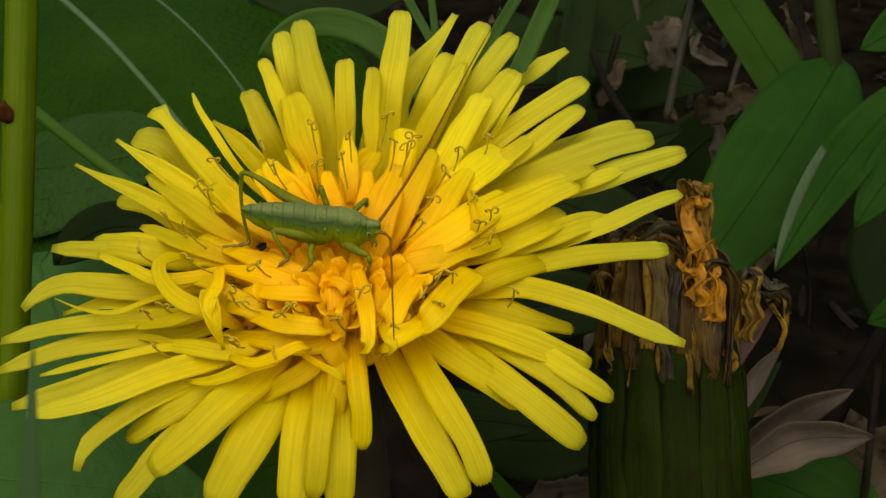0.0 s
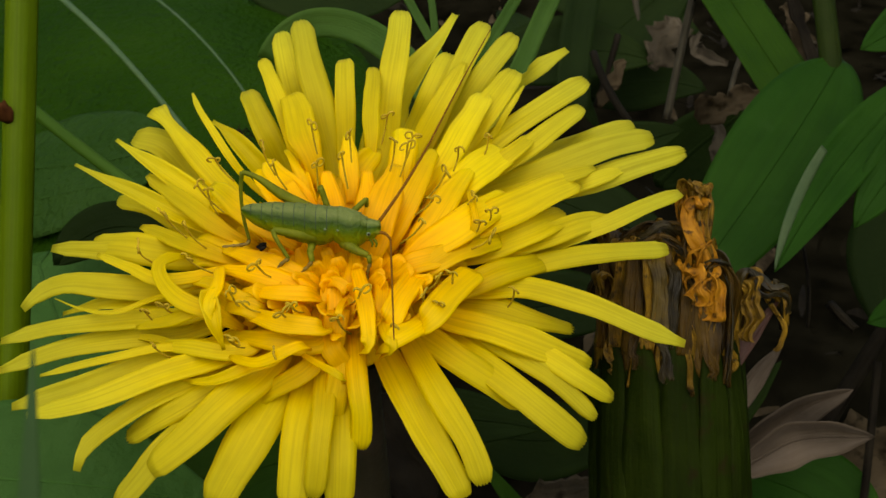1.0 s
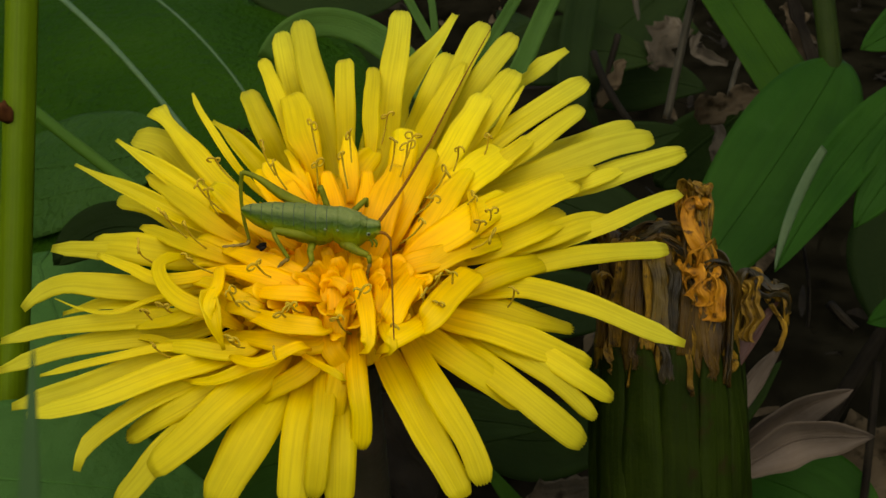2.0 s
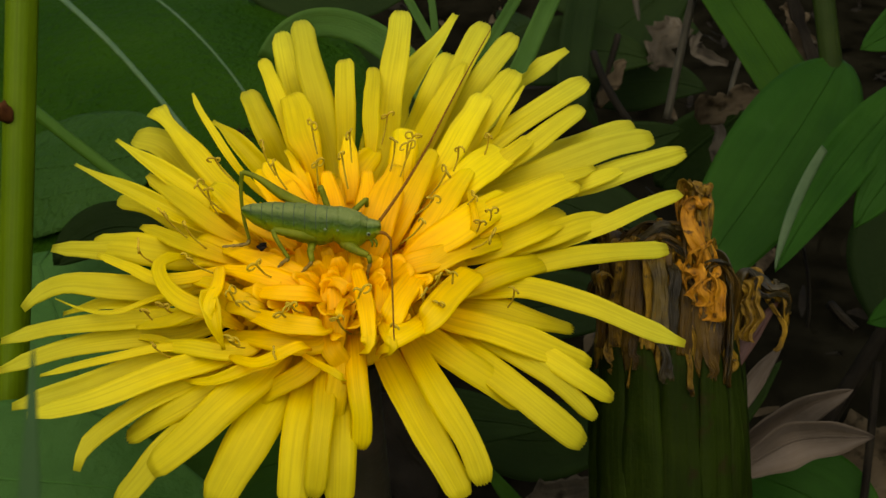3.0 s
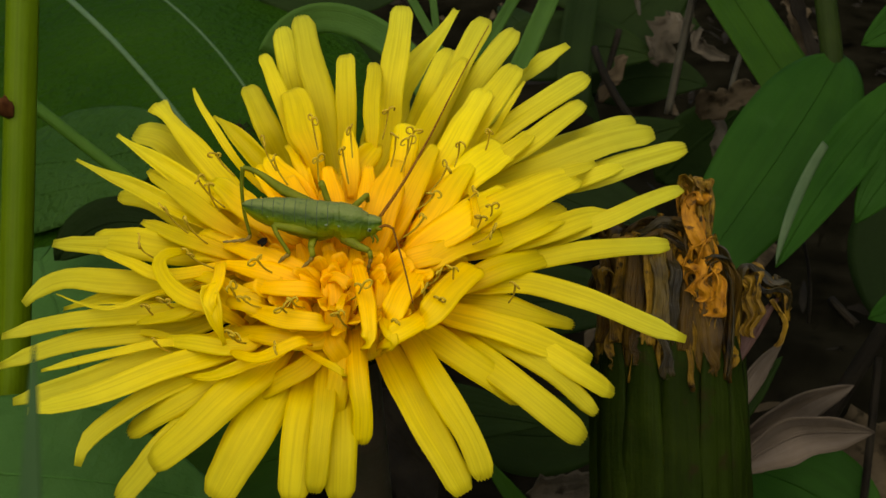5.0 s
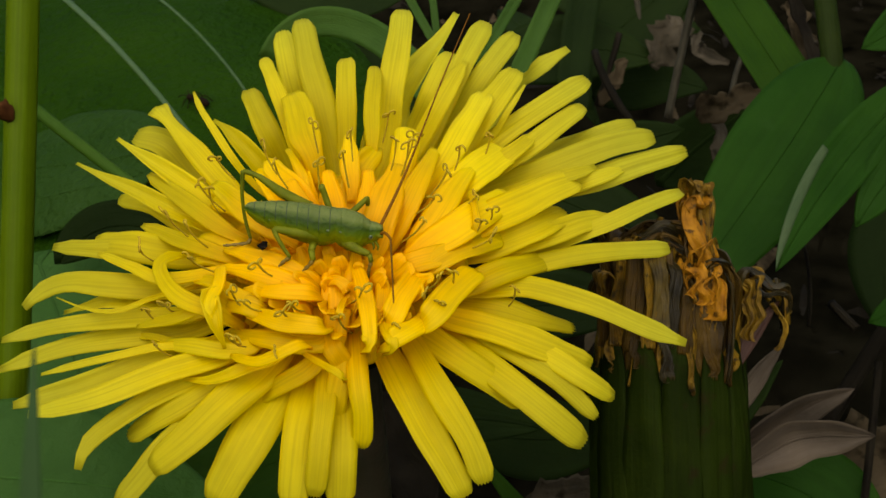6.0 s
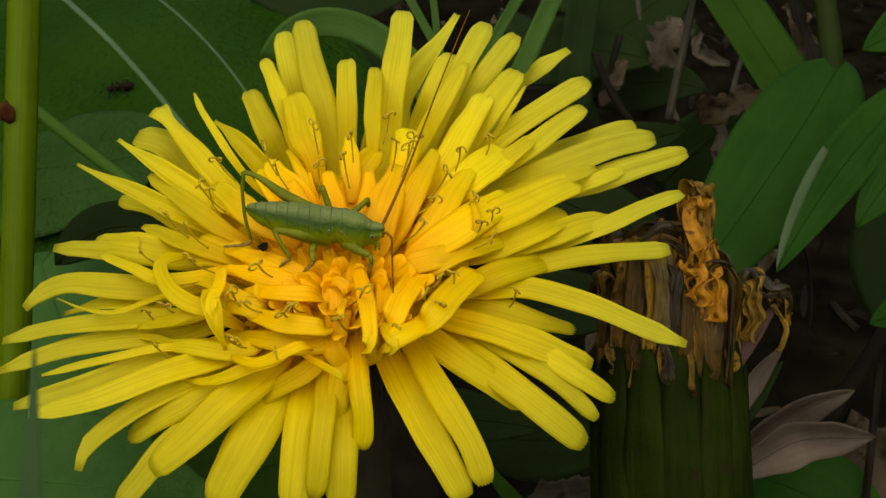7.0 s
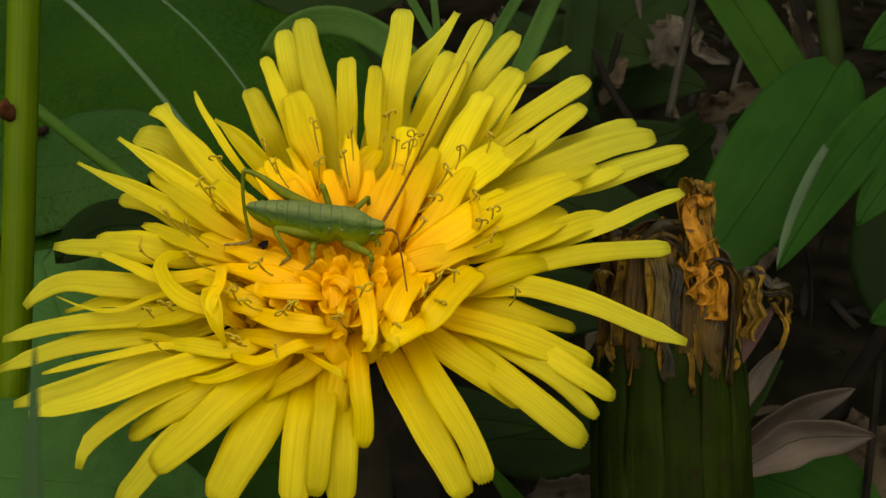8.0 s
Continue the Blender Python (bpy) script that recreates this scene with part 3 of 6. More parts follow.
blade("lance_leaf", [(10.9, 26.5, 20.1), (18.3, 26.2, 23.1), (24.8, 23.4, 22.6)], 6.9, "lance", LEAF_SHADED, "dark green leaf in the shade under the flower", "leaf", facing=(0.0, -0.6, 0.8), cup=0.1, veins=((0.0, 0.15),), nu=13, nv=21, group="lance-shaped leaves")

thick_stem = blade("grass_stalk", [(-25.2, 24.3, 58.8), (-25.6, 12.8, 42.3), (-26.3, 0.3, 24.5)], 2.4, "strap", STEM_YELLOW, "thick yellow-green grass stem", "grass", facing=(0.0, -1.0, 0.3), cup=-0.8, thick=1.2, nu=13, nv=31)
blade("grass_leaf", [(-4.8, -96.4, -2.0), (-3.7, -69.7, 36.1), (-2.6, -43.1, 74.1)], 0.62, "blade", LEAF_PALE, "slender green grass blade before the petals", "grass", facing=(0.1, -0.6, 0.8), cup=0.1, thick=0.08, nu=9, nv=41, group="grass blades")
blade("grass_leaf", [(-30.1, 28.2, 43.4), (-25.2, 25.8, 40.0), (-15.1, 21.5, 33.9)], 1.1, "strap", LEAF_BLADE, "green grass blade lying across the leaf", "grass", facing=(0.2, -0.5, 0.85), cup=-0.5, nu=9, nv=17, group="grass blades")
blade("grass_leaf", [(-9.0, 36.8, 41.8), (-6.4, 40.7, 47.3), (3.6, 35.2, 46.4), (7.1, 26.2, 40.6)], 2.7, "strap", LEAF_BRIGHT, "arching pale green grass blade", "grass", facing=(0.1, -0.9, 0.5), cup=0.15, nu=9, nv=25, group="grass blades")
blade("grass_leaf", [(1.9, 41.9, 49.0), (4.3, 37.6, 46.4), (7.1, 32.9, 43.2)], 0.8, "strap", LEAF_BRIGHT, "thin green grass blade", "grass", facing=(0.0, -1.0, 0.4), cup=0.3, nu=7, nv=13, group="grass blades")
blade("grass_leaf", [(5.3, 45.7, 47.5), (5.9, 41.4, 44.8), (6.4, 36.8, 41.8)], 0.7, "strap", LEAF_BRIGHT, "thin green grass blade", "grass", facing=(0.0, -1.0, 0.4), cup=0.3, nu=7, nv=13, group="grass blades")
blade("grass_leaf", [(15.7, 47.6, 46.7), (13.0, 41.4, 44.8), (9.7, 34.7, 42.3)], 1.1, "strap", LEAF_BRIGHT, "thin green grass blade", "grass", facing=(0.0, -1.0, 0.4), cup=0.3, nu=7, nv=13, group="grass blades")
blade("grass_leaf", [(19.2, 48.2, 47.6), (16.1, 41.1, 44.4), (12.6, 31.5, 41.1)], 1.8, "strap", LEAF_BRIGHT, "green grass blade behind the petals", "grass", facing=(0.0, -1.0, 0.4), cup=0.25, nu=7, nv=13, group="grass blades")
blade("grass_leaf", [(24.7, 76.9, 32.8), (22.0, 68.7, 29.8), (21.8, 58.9, 24.5)], 4.0, "strap", LEAF_SHADED, "shaded green grass blade", "grass", facing=(0.0, -1.0, 0.4), cup=0.25, nu=7, nv=13, group="grass blades")
blade("grass_leaf", [(17.3, 4.9, 10.2), (12.5, 9.6, 13.4), (9.7, 14.8, 13.8)], 2.0, "point", LEAF_GRASS, "green grass blade under the flower", "grass", facing=(0.0, -0.8, 0.6), cup=0.25, nu=7, nv=13, group="grass blades")

blade("dry_straw", [(32.4, 50.8, 44.3), (30.7, 46.5, 38.2), (29.3, 42.6, 32.6)], 0.8, "strap", STRAW, "pale grey dry straw stalk", "straw", facing=(0.0, -1.0, 0.3), cup=-0.7, thick=0.5, nu=9, nv=13, group="dry straws")
blade("dry_straw", [(24.1, 63.0, 30.3), (24.8, 58.9, 28.0), (28.0, 54.4, 25.1)], 0.9, "strap", STRAW_SHADED, "greyish bent dry straw", "straw", facing=(0.0, -1.0, 0.3), cup=-0.7, thick=0.5, nu=9, nv=13, group="dry straws")
blade("dry_straw", [(48.0, 21.8, 23.8), (44.9, 19.2, 20.1), (41.5, 16.0, 15.5)], 1.7, "strap", STRAW_SHADED, "thick brown dry straw", "straw", facing=(0.0, -1.0, 0.3), cup=-0.7, thick=0.5, nu=9, nv=13, group="dry straws")
blade("dry_straw", [(44.8, 16.4, 23.1), (43.9, 12.3, 19.0), (42.8, 7.7, 14.1)], 0.7, "strap", STRAW_SHADED, "thin brown dry straw", "straw", facing=(0.0, -1.0, 0.3), cup=-0.7, thick=0.4, nu=9, nv=13, group="dry straws")
blade("dry_straw", [(39.8, 17.8, 28.5), (40.6, 16.2, 28.1), (41.3, 14.9, 27.9)], 0.8, "strap", STRAW_SHADED, "cut end of a dry stalk", "straw", facing=(0.0, -1.0, 0.3), cup=-0.9, thick=0.8, nu=9, nv=9, group="dry straws")
blade("dry_leaf", [(29.6, 6.2, 19.0), (35.9, 8.8, 22.7), (42.3, 8.3, 22.0)], 3.6, "lance", BRACT_PINK, "pale pinkish dry leaf with a red tip", "dry leaf", facing=(0.0, -0.9, 0.5), cup=0.5, wave=0.15, veins=((0.0, 0.15),), nu=13, nv=21, torn=0.3, group="dry leaf fragments")
blade("dry_leaf", [(31.0, 9.4, 18.4), (35.8, 11.5, 21.3), (41.5, 12.8, 23.2)], 3.2, "lance", BRACT_PINK, "pale pinkish dry leaf", "dry leaf", facing=(0.0, -0.9, 0.5), cup=0.5, wave=0.15, nu=13, nv=21, torn=0.3, group="dry leaf fragments")
blade("dry_leaf", [(32.3, 70.9, 24.2), (34.4, 72.5, 26.5), (35.1, 74.5, 29.3)], 4.2, "shard", DRY_PALE, "pale dry leaf fragment", "dry leaf", facing=(0.0, -0.9, 0.5), cup=0.3, wave=0.3, nu=13, nv=21, torn=0.7, group="dry leaf fragments")
blade("dry_leaf", [(38.6, 73.3, 27.6), (35.4, 70.3, 26.8), (41.1, 67.7, 26.6)], 1.6, "shard", DRY_PALE, "curled pale dry leaf", "dry leaf", facing=(0.0, -0.9, 0.5), cup=0.6, wave=0.3, nu=13, nv=21, torn=0.7, group="dry leaf fragments")
blade("dry_leaf", [(33.6, 47.7, 29.5), (36.9, 49.3, 31.7), (40.5, 49.5, 31.9)], 3.1, "shard", DRY_TAN, "tan dry leaf fragment", "dry leaf", facing=(0.0, -0.8, 0.6), cup=0.3, wave=0.3, nu=13, nv=21, torn=0.7, group="dry leaf fragments")
blade("dry_leaf", [(36.1, 52.1, 28.8), (36.7, 49.9, 27.3), (35.9, 46.9, 24.8)], 1.3, "shard", DRY_PALE, "narrow pale dry leaf", "dry leaf", facing=(0.0, -0.8, 0.6), cup=0.3, wave=0.3, nu=13, nv=21, torn=0.7, group="dry leaf fragments")
blade("dry_leaf", [(45.1, 63.7, 38.3), (47.0, 60.4, 33.6), (48.3, 55.3, 29.9)], 1.4, "shard", STRAW_SHADED, "tan dry leaf behind the stem", "dry leaf", facing=(0.0, -0.8, 0.6), cup=0.3, wave=0.3, nu=13, nv=21, torn=0.7, group="dry leaf fragments")
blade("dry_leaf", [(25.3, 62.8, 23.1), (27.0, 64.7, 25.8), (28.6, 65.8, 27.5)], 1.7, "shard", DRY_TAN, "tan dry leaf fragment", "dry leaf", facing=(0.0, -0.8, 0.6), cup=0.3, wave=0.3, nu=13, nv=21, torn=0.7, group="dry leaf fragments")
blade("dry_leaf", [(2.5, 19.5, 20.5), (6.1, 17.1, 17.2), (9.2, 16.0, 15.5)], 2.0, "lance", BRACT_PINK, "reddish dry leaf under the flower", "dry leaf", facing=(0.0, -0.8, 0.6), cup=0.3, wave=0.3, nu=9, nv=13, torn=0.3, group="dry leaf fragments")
blade("dry_leaf", [(-0.7, 19.2, 16.6), (3.6, 14.8, 13.8), (5.6, 9.6, 9.9)], 4.6, "shard", STRAW_SHADED, "brown dry leaf under the flower", "dry leaf", facing=(0.0, -0.8, 0.6), cup=0.3, wave=0.4, nu=13, nv=21, torn=0.7, group="dry leaf fragments")
blade("dry_leaf", [(14.3, 12.1, 10.0), (18.4, 13.0, 11.3), (21.9, 11.9, 9.6)], 3.6, "shard", DRY_PALE, "pale dry leaf on the soil", "dry leaf", facing=(0.0, -0.8, 0.6), cup=0.3, wave=0.3, nu=13, nv=21, torn=0.7, group="dry leaf fragments")
blade("dry_leaf", [(43.4, 18.8, 2.1), (47.2, 19.6, 6.8), (52.9, 19.1, 9.5)], 8.2, "shard", DRY_TAN, "brown dry leaf on the soil", "dry leaf", facing=(0.0, -0.6, 0.8), cup=0.2, wave=0.4, nu=13, nv=21, torn=0.7, group="dry leaf fragments")
blade("dry_leaf", [(45.9, 65.9, 34.6), (48.2, 63.5, 32.9), (46.9, 59.7, 29.1)], 2.6, "shard", DRY_TAN, "crumpled tan dry leaf", "dry leaf", facing=(0.1, -0.8, 0.6), cup=0.6, wave=0.9, nu=13, nv=21, torn=0.7, group="dry leaf fragments")
blade("dry_leaf", [(47.9, 62.2, 32.8), (48.9, 59.5, 30.6), (51.4, 57.5, 29.5)], 1.7, "shard", DRY_PALE, "crumpled pale dry leaf", "dry leaf", facing=(0.1, -0.8, 0.6), cup=0.6, wave=0.9, nu=13, nv=21, torn=0.7, group="dry leaf fragments")
blade("dry_leaf", [(50.6, 45.1, 32.6), (51.1, 42.9, 31.2), (49.7, 39.7, 28.5)], 1.7, "shard", DRY_TAN, "narrow tan dry leaf", "dry leaf", facing=(0.1, -0.8, 0.6), cup=0.5, wave=0.6, nu=13, nv=21, torn=0.7, group="dry leaf fragments")
blade("dry_straw", [(28.5, 73.3, 27.6), (27.3, 70.0, 24.6), (25.5, 66.3, 21.2)], 0.8, "strap", STRAW_SHADED, "thin brown dry grass straw", "straw", facing=(0.0, -1.0, 0.3), cup=-0.7, thick=0.4, nu=7, nv=9, group="dry straws")
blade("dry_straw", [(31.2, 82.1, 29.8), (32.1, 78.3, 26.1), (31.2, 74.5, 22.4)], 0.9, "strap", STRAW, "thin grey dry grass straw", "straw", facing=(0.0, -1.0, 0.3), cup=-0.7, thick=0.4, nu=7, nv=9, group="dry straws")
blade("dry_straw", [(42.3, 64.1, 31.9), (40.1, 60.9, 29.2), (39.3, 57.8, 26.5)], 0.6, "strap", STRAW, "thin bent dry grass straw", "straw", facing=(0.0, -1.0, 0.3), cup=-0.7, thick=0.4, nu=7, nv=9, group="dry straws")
blade("dry_straw", [(22.6, 75.9, 27.9), (23.4, 72.6, 24.9), (22.2, 69.7, 22.5)], 1.0, "strap", STRAW_SHADED, "short brown dry grass straw", "straw", facing=(0.0, -1.0, 0.3), cup=-0.7, thick=0.4, nu=7, nv=9, group="dry straws")
blade("dry_straw", [(39.9, 27.3, 28.1), (40.6, 24.4, 25.8), (39.8, 21.2, 23.0)], 0.3, "strap", STRAW_SHADED, "dim brown dry grass straw", "straw", facing=(0.0, -1.0, 0.3), cup=-0.7, thick=0.4, nu=7, nv=9, group="dry straws")

# a rust-brown gall on the thick grass stem
under(ball("gall", (-25.95, 15.57, 48.07), 0.56, RUST, 1.7, 0.6), thick_stem, "rust-brown gall on the stem")

# ---- the dandelion in flower ----
FLOWER_Z = 45.0
dandelion = new("dandelion")
dandelion.location = (0, 0, 0)
tagged(dandelion, "yellow dandelion in full flower with curled styles", "flower")
head_pose = pose(0, 0, FLOWER_Z * MM, 12, 0, 0)


def on_head(ob, label=""):
    ob.parent = dandelion
    ob.matrix_basis = head_pose
    if label:
        tagged(ob, label)
    return ob


def petal(width, kind, mat, *points, nu=11, nv=21, loose=0.0):
    """A strap-shaped ray floret along its points, from the root to the five-toothed tip."""
    cup = {"p": 0.5, "q": 0.1}.get(kind, head_rng.uniform(-0.22, 0.12)) + loose * head_rng.uniform(0.2, 0.9)
    at = surface(even_path(points), width, (0, -0.35, 1), kind, cup=cup, wave=0.17 + 0.2 * loose,
                 twist=head_rng.uniform(-7, 7) + loose * head_rng.uniform(-28, 28), ribs=0.012, uneven=0.13 + 0.05 * loose, seed=head_rng.random() * 20)
    teeth = head_rng.uniform(0.004, 0.012) if kind in "sf" else 0.02 if kind == "t" else 0.0
    on_head(new("petal", strip_mesh("petal", at, nu, nv, 0.10, teeth=teeth, mat=mat)))


def style(root, tip):
    """A style that ends in two curled stigma arms."""
    a, b = Vector(root), Vector(tip)
    d = (b - a)
    out = Vector((d.x, d.y, 0)).normalized() if abs(d.x) + abs(d.y) > 0.01 else Vector((0, -1, 0))
    stem = new("style", tube_mesh("style", [a, a.lerp(b, 0.5) + out * 0.15, b], [0.055, 0.06, 0.07], STYLE, 6))
    on_head(stem)
    side = Matrix.Rotation(head_rng.uniform(-1.3, 1.3), 3, "Z") @ Vector((1, 0, head_rng.uniform(-0.4, 0.4)))
    for s in (-1, 1):
        size, sweep = head_rng.uniform(0.13, 0.30), head_rng.uniform(2.6, 6.2)
        lean = Vector((head_rng.uniform(-0.5, 0.5), head_rng.uniform(-0.6, 0.9), 1)).normalized()
        mid = b + side * s * size + lean * size * 0.3
        pts = [b.copy()]
        for k in range(1, 10):
            w = k / 9 * sweep
            pts.append(mid + (lean * math.sin(w) * 1.1 - side * s * math.cos(w)) * size * (1 - 0.03 * k))
        arm = new("stigma", tube_mesh("stigma", pts, [0.075, 0.075, 0.075, 0.07, 0.07, 0.065, 0.065, 0.06, 0.055, 0.04], STYLE, 6, per=2))
        arm.parent = stem


def build_head():
    core = bpy.data.meshes.new("receptacle")
    b = bmesh.new()
    bmesh.ops.create_uvsphere(b, u_segments=28, v_segments=14, radius=1.0)
    for v in b.verts:
        v.co = Vector((v.co.x * 7.0, v.co.y * 7.0, 3.4 * (1 - math.hypot(v.co.x, v.co.y) ** 4) - 0.6 if v.co.z > 0 else v.co.z * 4.5 - 0.6)) * MM
    b.to_mesh(core)
    b.free()
    core.materials.append(HEART)
    core.polygons.foreach_set("use_smooth", [True] * len(core.polygons))
    on_head(new("receptacle", core), "orange heart of the flower head")
    for k in range(16):
        w = 2 * math.pi * k / 16
        d = Vector((math.cos(w), math.sin(w), 0))
        at = surface([d * 2.5 + Vector((0, 0, -6)), d * 6.5 + Vector((0, 0, -4)), d * 7.5 + Vector((0, 0, -0.5))], 2.4, d, "p", 0.2)
        on_head(new("bract", strip_mesh("bract", at, 7, 9, 0.25, mat=BRACT_GREEN)), "green bract")
    # rings of shorter florets that fill the head; the heart is a crowd of upright young ones
    for count, roots, spread, lift, width, mat, nv, span in (
            (40, (4.8, 5.8), (1.05, 1.3), (0.2, 1.2), 1.9, PETAL_INNER, 11, (0, 360)),
            (26, (4.0, 5.0), (1.1, 1.4), (1.8, 3.0), 1.9, PETAL_INNER, 10, (0, 360))):
        for k in range(count):
            w = radians(span[0] + (span[1] - span[0]) * (k + head_rng.uniform(-0.6, 0.6)) / count)
            w2 = w + head_rng.uniform(-0.25, 0.25)
            r0 = head_rng.uniform(*roots)
            rr, z = r0 * head_rng.uniform(*spread), head_rng.uniform(*lift)
            root = Vector((math.cos(w) * r0, math.sin(w) * r0, 1.4))
            tip = Vector((math.cos(w2) * rr, math.sin(w2) * rr, z))
            middle = (root + tip) / 2 + Vector((-math.sin(w) * head_rng.uniform(-0.3, 0.3), math.cos(w) * head_rng.uniform(-0.3, 0.3), head_rng.uniform(-0.2, 1.0)))
            petal(width * head_rng.uniform(0.6, 1.35), head_rng.choice("ttsqtp"), mat, root, middle, tip, nv=nv, loose=0.25)


    # half-grown florets crowd round the heart
    for count, roots, spread, lift, width, span in (
            (22, (2.8, 3.6), (1.4, 2.0), (2.2, 3.2), 1.2, (165, 375)),
            (26, (3.4, 4.6), (1.8, 3.0), (2.4, 3.6), 1.35, (5, 175))):
        for k in range(count):
            w = radians(span[0] + (span[1] - span[0]) * (k + head_rng.uniform(-0.6, 0.6)) / count)
            w2 = w + head_rng.uniform(-0.22, 0.22)
            r0 = head_rng.uniform(*roots)
            rr = r0 * head_rng.uniform(*spread)
            root = Vector((0.3 + math.cos(w) * r0, -3.2 + math.sin(w) * r0, 2.2))
            tip = Vector((0.3 + math.cos(w2) * rr, -3.2 + math.sin(w2) * rr, 0.0))
            tip.z = 0.14 * tip.y + head_rng.uniform(*lift)
            middle = (root + tip) / 2 + Vector((head_rng.uniform(-0.3, 0.3), head_rng.uniform(-0.3, 0.3), head_rng.uniform(0.5, 1.3)))
            petal(width * head_rng.uniform(0.6, 1.35), head_rng.choice("ttsqsp"), PETAL_INNER, root, middle, tip, nv=15, loose=head_rng.uniform(0.0, 0.6))


build_head()
stem_ob = new("stem", tube_mesh("stem", [(1, 2, -8), (1, 2.5, 15), (0.5, 2, 32), (0, 1, 40)], [2.0, 1.9, 1.8, 2.4], STALK, 14))
under(stem_ob, dandelion, "dull reddish-green flower stalk")

# outer and upper florets, one by one
petal(1.59, "q", PETAL, (-4.6, 0.1, 0.6), (-11.0, 0.2, 1.1), (-14.9, 0.0, 1.7), (-19.1, 1.4, 0.4))
petal(2.11, "s", PETAL, (-4.6, -0.3, 1.4), (-9.7, -0.6, 1.9), (-12.8, -0.5, 2.5), (-16.2, 1.0, 1.2))
petal(0.84, "q", PETAL, (-4.2, -1.8, 3.0), (-9.9, -4.2, 3.5), (-12.6, -3.0, 3.4), (-15.2, -1.0, 2.4))
petal(1.73, "q", PETAL, (-4.4, -1.4, 1.4), (-10.0, -3.3, 1.9), (-13.8, -3.5, 2.2), (-16.8, -2.9, 1.7), (-18.7, -3.1, 1.0), (-19.8, -3.8, 0.3))
petal(1.39, "p", PETAL, (-4.3, -1.5, 0.6), (-10.4, -3.6, 1.1), (-14.2, -4.1, 1.2), (-17.5, -3.5, -0.5))
petal(0.37, "p", PETAL, (-4.2, -2.0, 2.2), (-10.5, -4.9, 2.7), (-12.9, -6.3, 3.0), (-15.5, -5.3, 2.2), (-17.6, -3.7, 1.2))
petal(1.38, "q", PETAL, (-3.9, -2.5, 1.4), (-8.6, -5.6, 1.9), (-11.6, -6.2, 2.2), (-15.8, -6.3, 1.7), (-18.4, -6.2, 0.9), (-20.7, -6.2, -0.0))
petal(1.42, "q", PETAL, (-3.7, -2.7, 0.6), (-8.6, -6.4, 1.1), (-12.3, -7.0, 1.3), (-15.8, -7.3, 0.8), (-18.3, -7.5, -0.0), (-20.8, -7.7, -1.1))
petal(0.62, "q", PETAL, (-3.1, -3.4, 1.4), (-6.9, -7.6, 1.9), (-10.6, -8.3, 2.0), (-13.7, -8.7, 1.4), (-17.8, -8.5, -0.3))
petal(1.61, "q", PETAL, (-2.9, -3.6, 0.6), (-5.7, -7.1, 1.1), (-9.7, -8.2, 1.2), (-14.7, -9.8, 0.3), (-19.4, -10.2, -1.4))
petal(1.57, "q", PETAL, (-2.4, -3.9, 1.4), (-5.2, -8.2, 1.9), (-10.0, -10.1, 1.8), (-14.3, -11.3, 0.8), (-18.1, -11.2, -0.7))
petal(1.44, "q", PETAL, (-2.5, -3.8, 0.6), (-5.3, -8.1, 1.1), (-9.7, -10.5, 0.8), (-12.5, -12.0, -0.2), (-14.3, -13.1, -1.2), (-14.8, -14.3, -2.0))
petal(1.57, "s", PETAL, (-2.3, -4.0, 0.6), (-4.9, -8.5, 1.1), (-9.0, -11.5, 0.4), (-12.2, -12.2, -1.7))
petal(2.15, "s", PETAL, (-1.5, -4.3, 1.4), (-3.1, -8.8, 1.9), (-5.6, -11.8, 1.7), (-8.0, -13.7, 0.5), (-10.3, -14.7, -1.2))
petal(1.68, "s", PETAL, (-2.3, -4.0, -0.2), (-5.2, -9.2, 0.3), (-9.2, -13.5, -0.6), (-10.9, -15.1, -1.8), (-12.4, -16.1, -3.1))
petal(0.85, "p", PETAL, (-1.3, -4.4, 2.2), (-2.6, -9.2, 2.7), (-4.5, -10.4, 2.8), (-6.8, -10.8, 2.0), (-9.5, -9.4, 0.4))
petal(2.70, "s", PETAL, (-1.1, -4.5, 0.6), (-2.2, -8.6, 1.1), (-4.5, -13.6, 0.2), (-6.5, -16.4, -2.3))
petal(1.34, "s", PETAL, (-0.3, -4.6, 2.2), (-0.6, -9.6, 2.7), (-2.7, -10.9, 1.8), (-4.7, -10.9, 0.2))
petal(2.18, "s", PETAL, (-0.4, -4.6, 0.6), (-0.7, -8.6, 1.1), (-1.5, -13.4, 0.4), (-2.0, -16.6, -2.3))
petal(1.43, "s", PETAL, (-0.0, -4.6, 1.4), (-0.0, -9.4, 1.9), (-0.3, -14.2, 1.0), (-0.7, -16.5, -1.5))
petal(1.46, "s", PETAL, (0.4, -4.6, 2.2), (0.8, -9.4, 2.7), (0.6, -11.5, 1.7), (0.2, -12.6, -0.1))
petal(1.96, "s", PETAL, (0.3, -4.6, 0.6), (0.5, -9.0, 1.1), (0.9, -14.3, 0.0), (0.7, -16.6, -2.3))
petal(1.30, "s", PETAL, (0.9, -4.5, 2.2), (1.6, -8.1, 2.7), (1.9, -11.3, 2.5), (2.2, -12.9, 1.4), (2.1, -14.0, -0.3))
petal(1.48, "s", PETAL, (0.5, -5.9, 1.9), (0.6, -7.3, 4.3), (0.4, -8.6, 3.8), (-0.0, -9.0, 2.4))
petal(1.33, "s", PETAL, (0.0, -4.6, 3.0), (0.1, -8.8, 3.5), (0.9, -9.8, 2.7), (1.6, -10.0, 1.1))
petal(0.43, "q", PETAL, (1.0, -10.8, 1.9), (1.1, -12.2, 4.3), (-0.6, -10.6, 3.8), (-2.1, -8.6, 2.5))
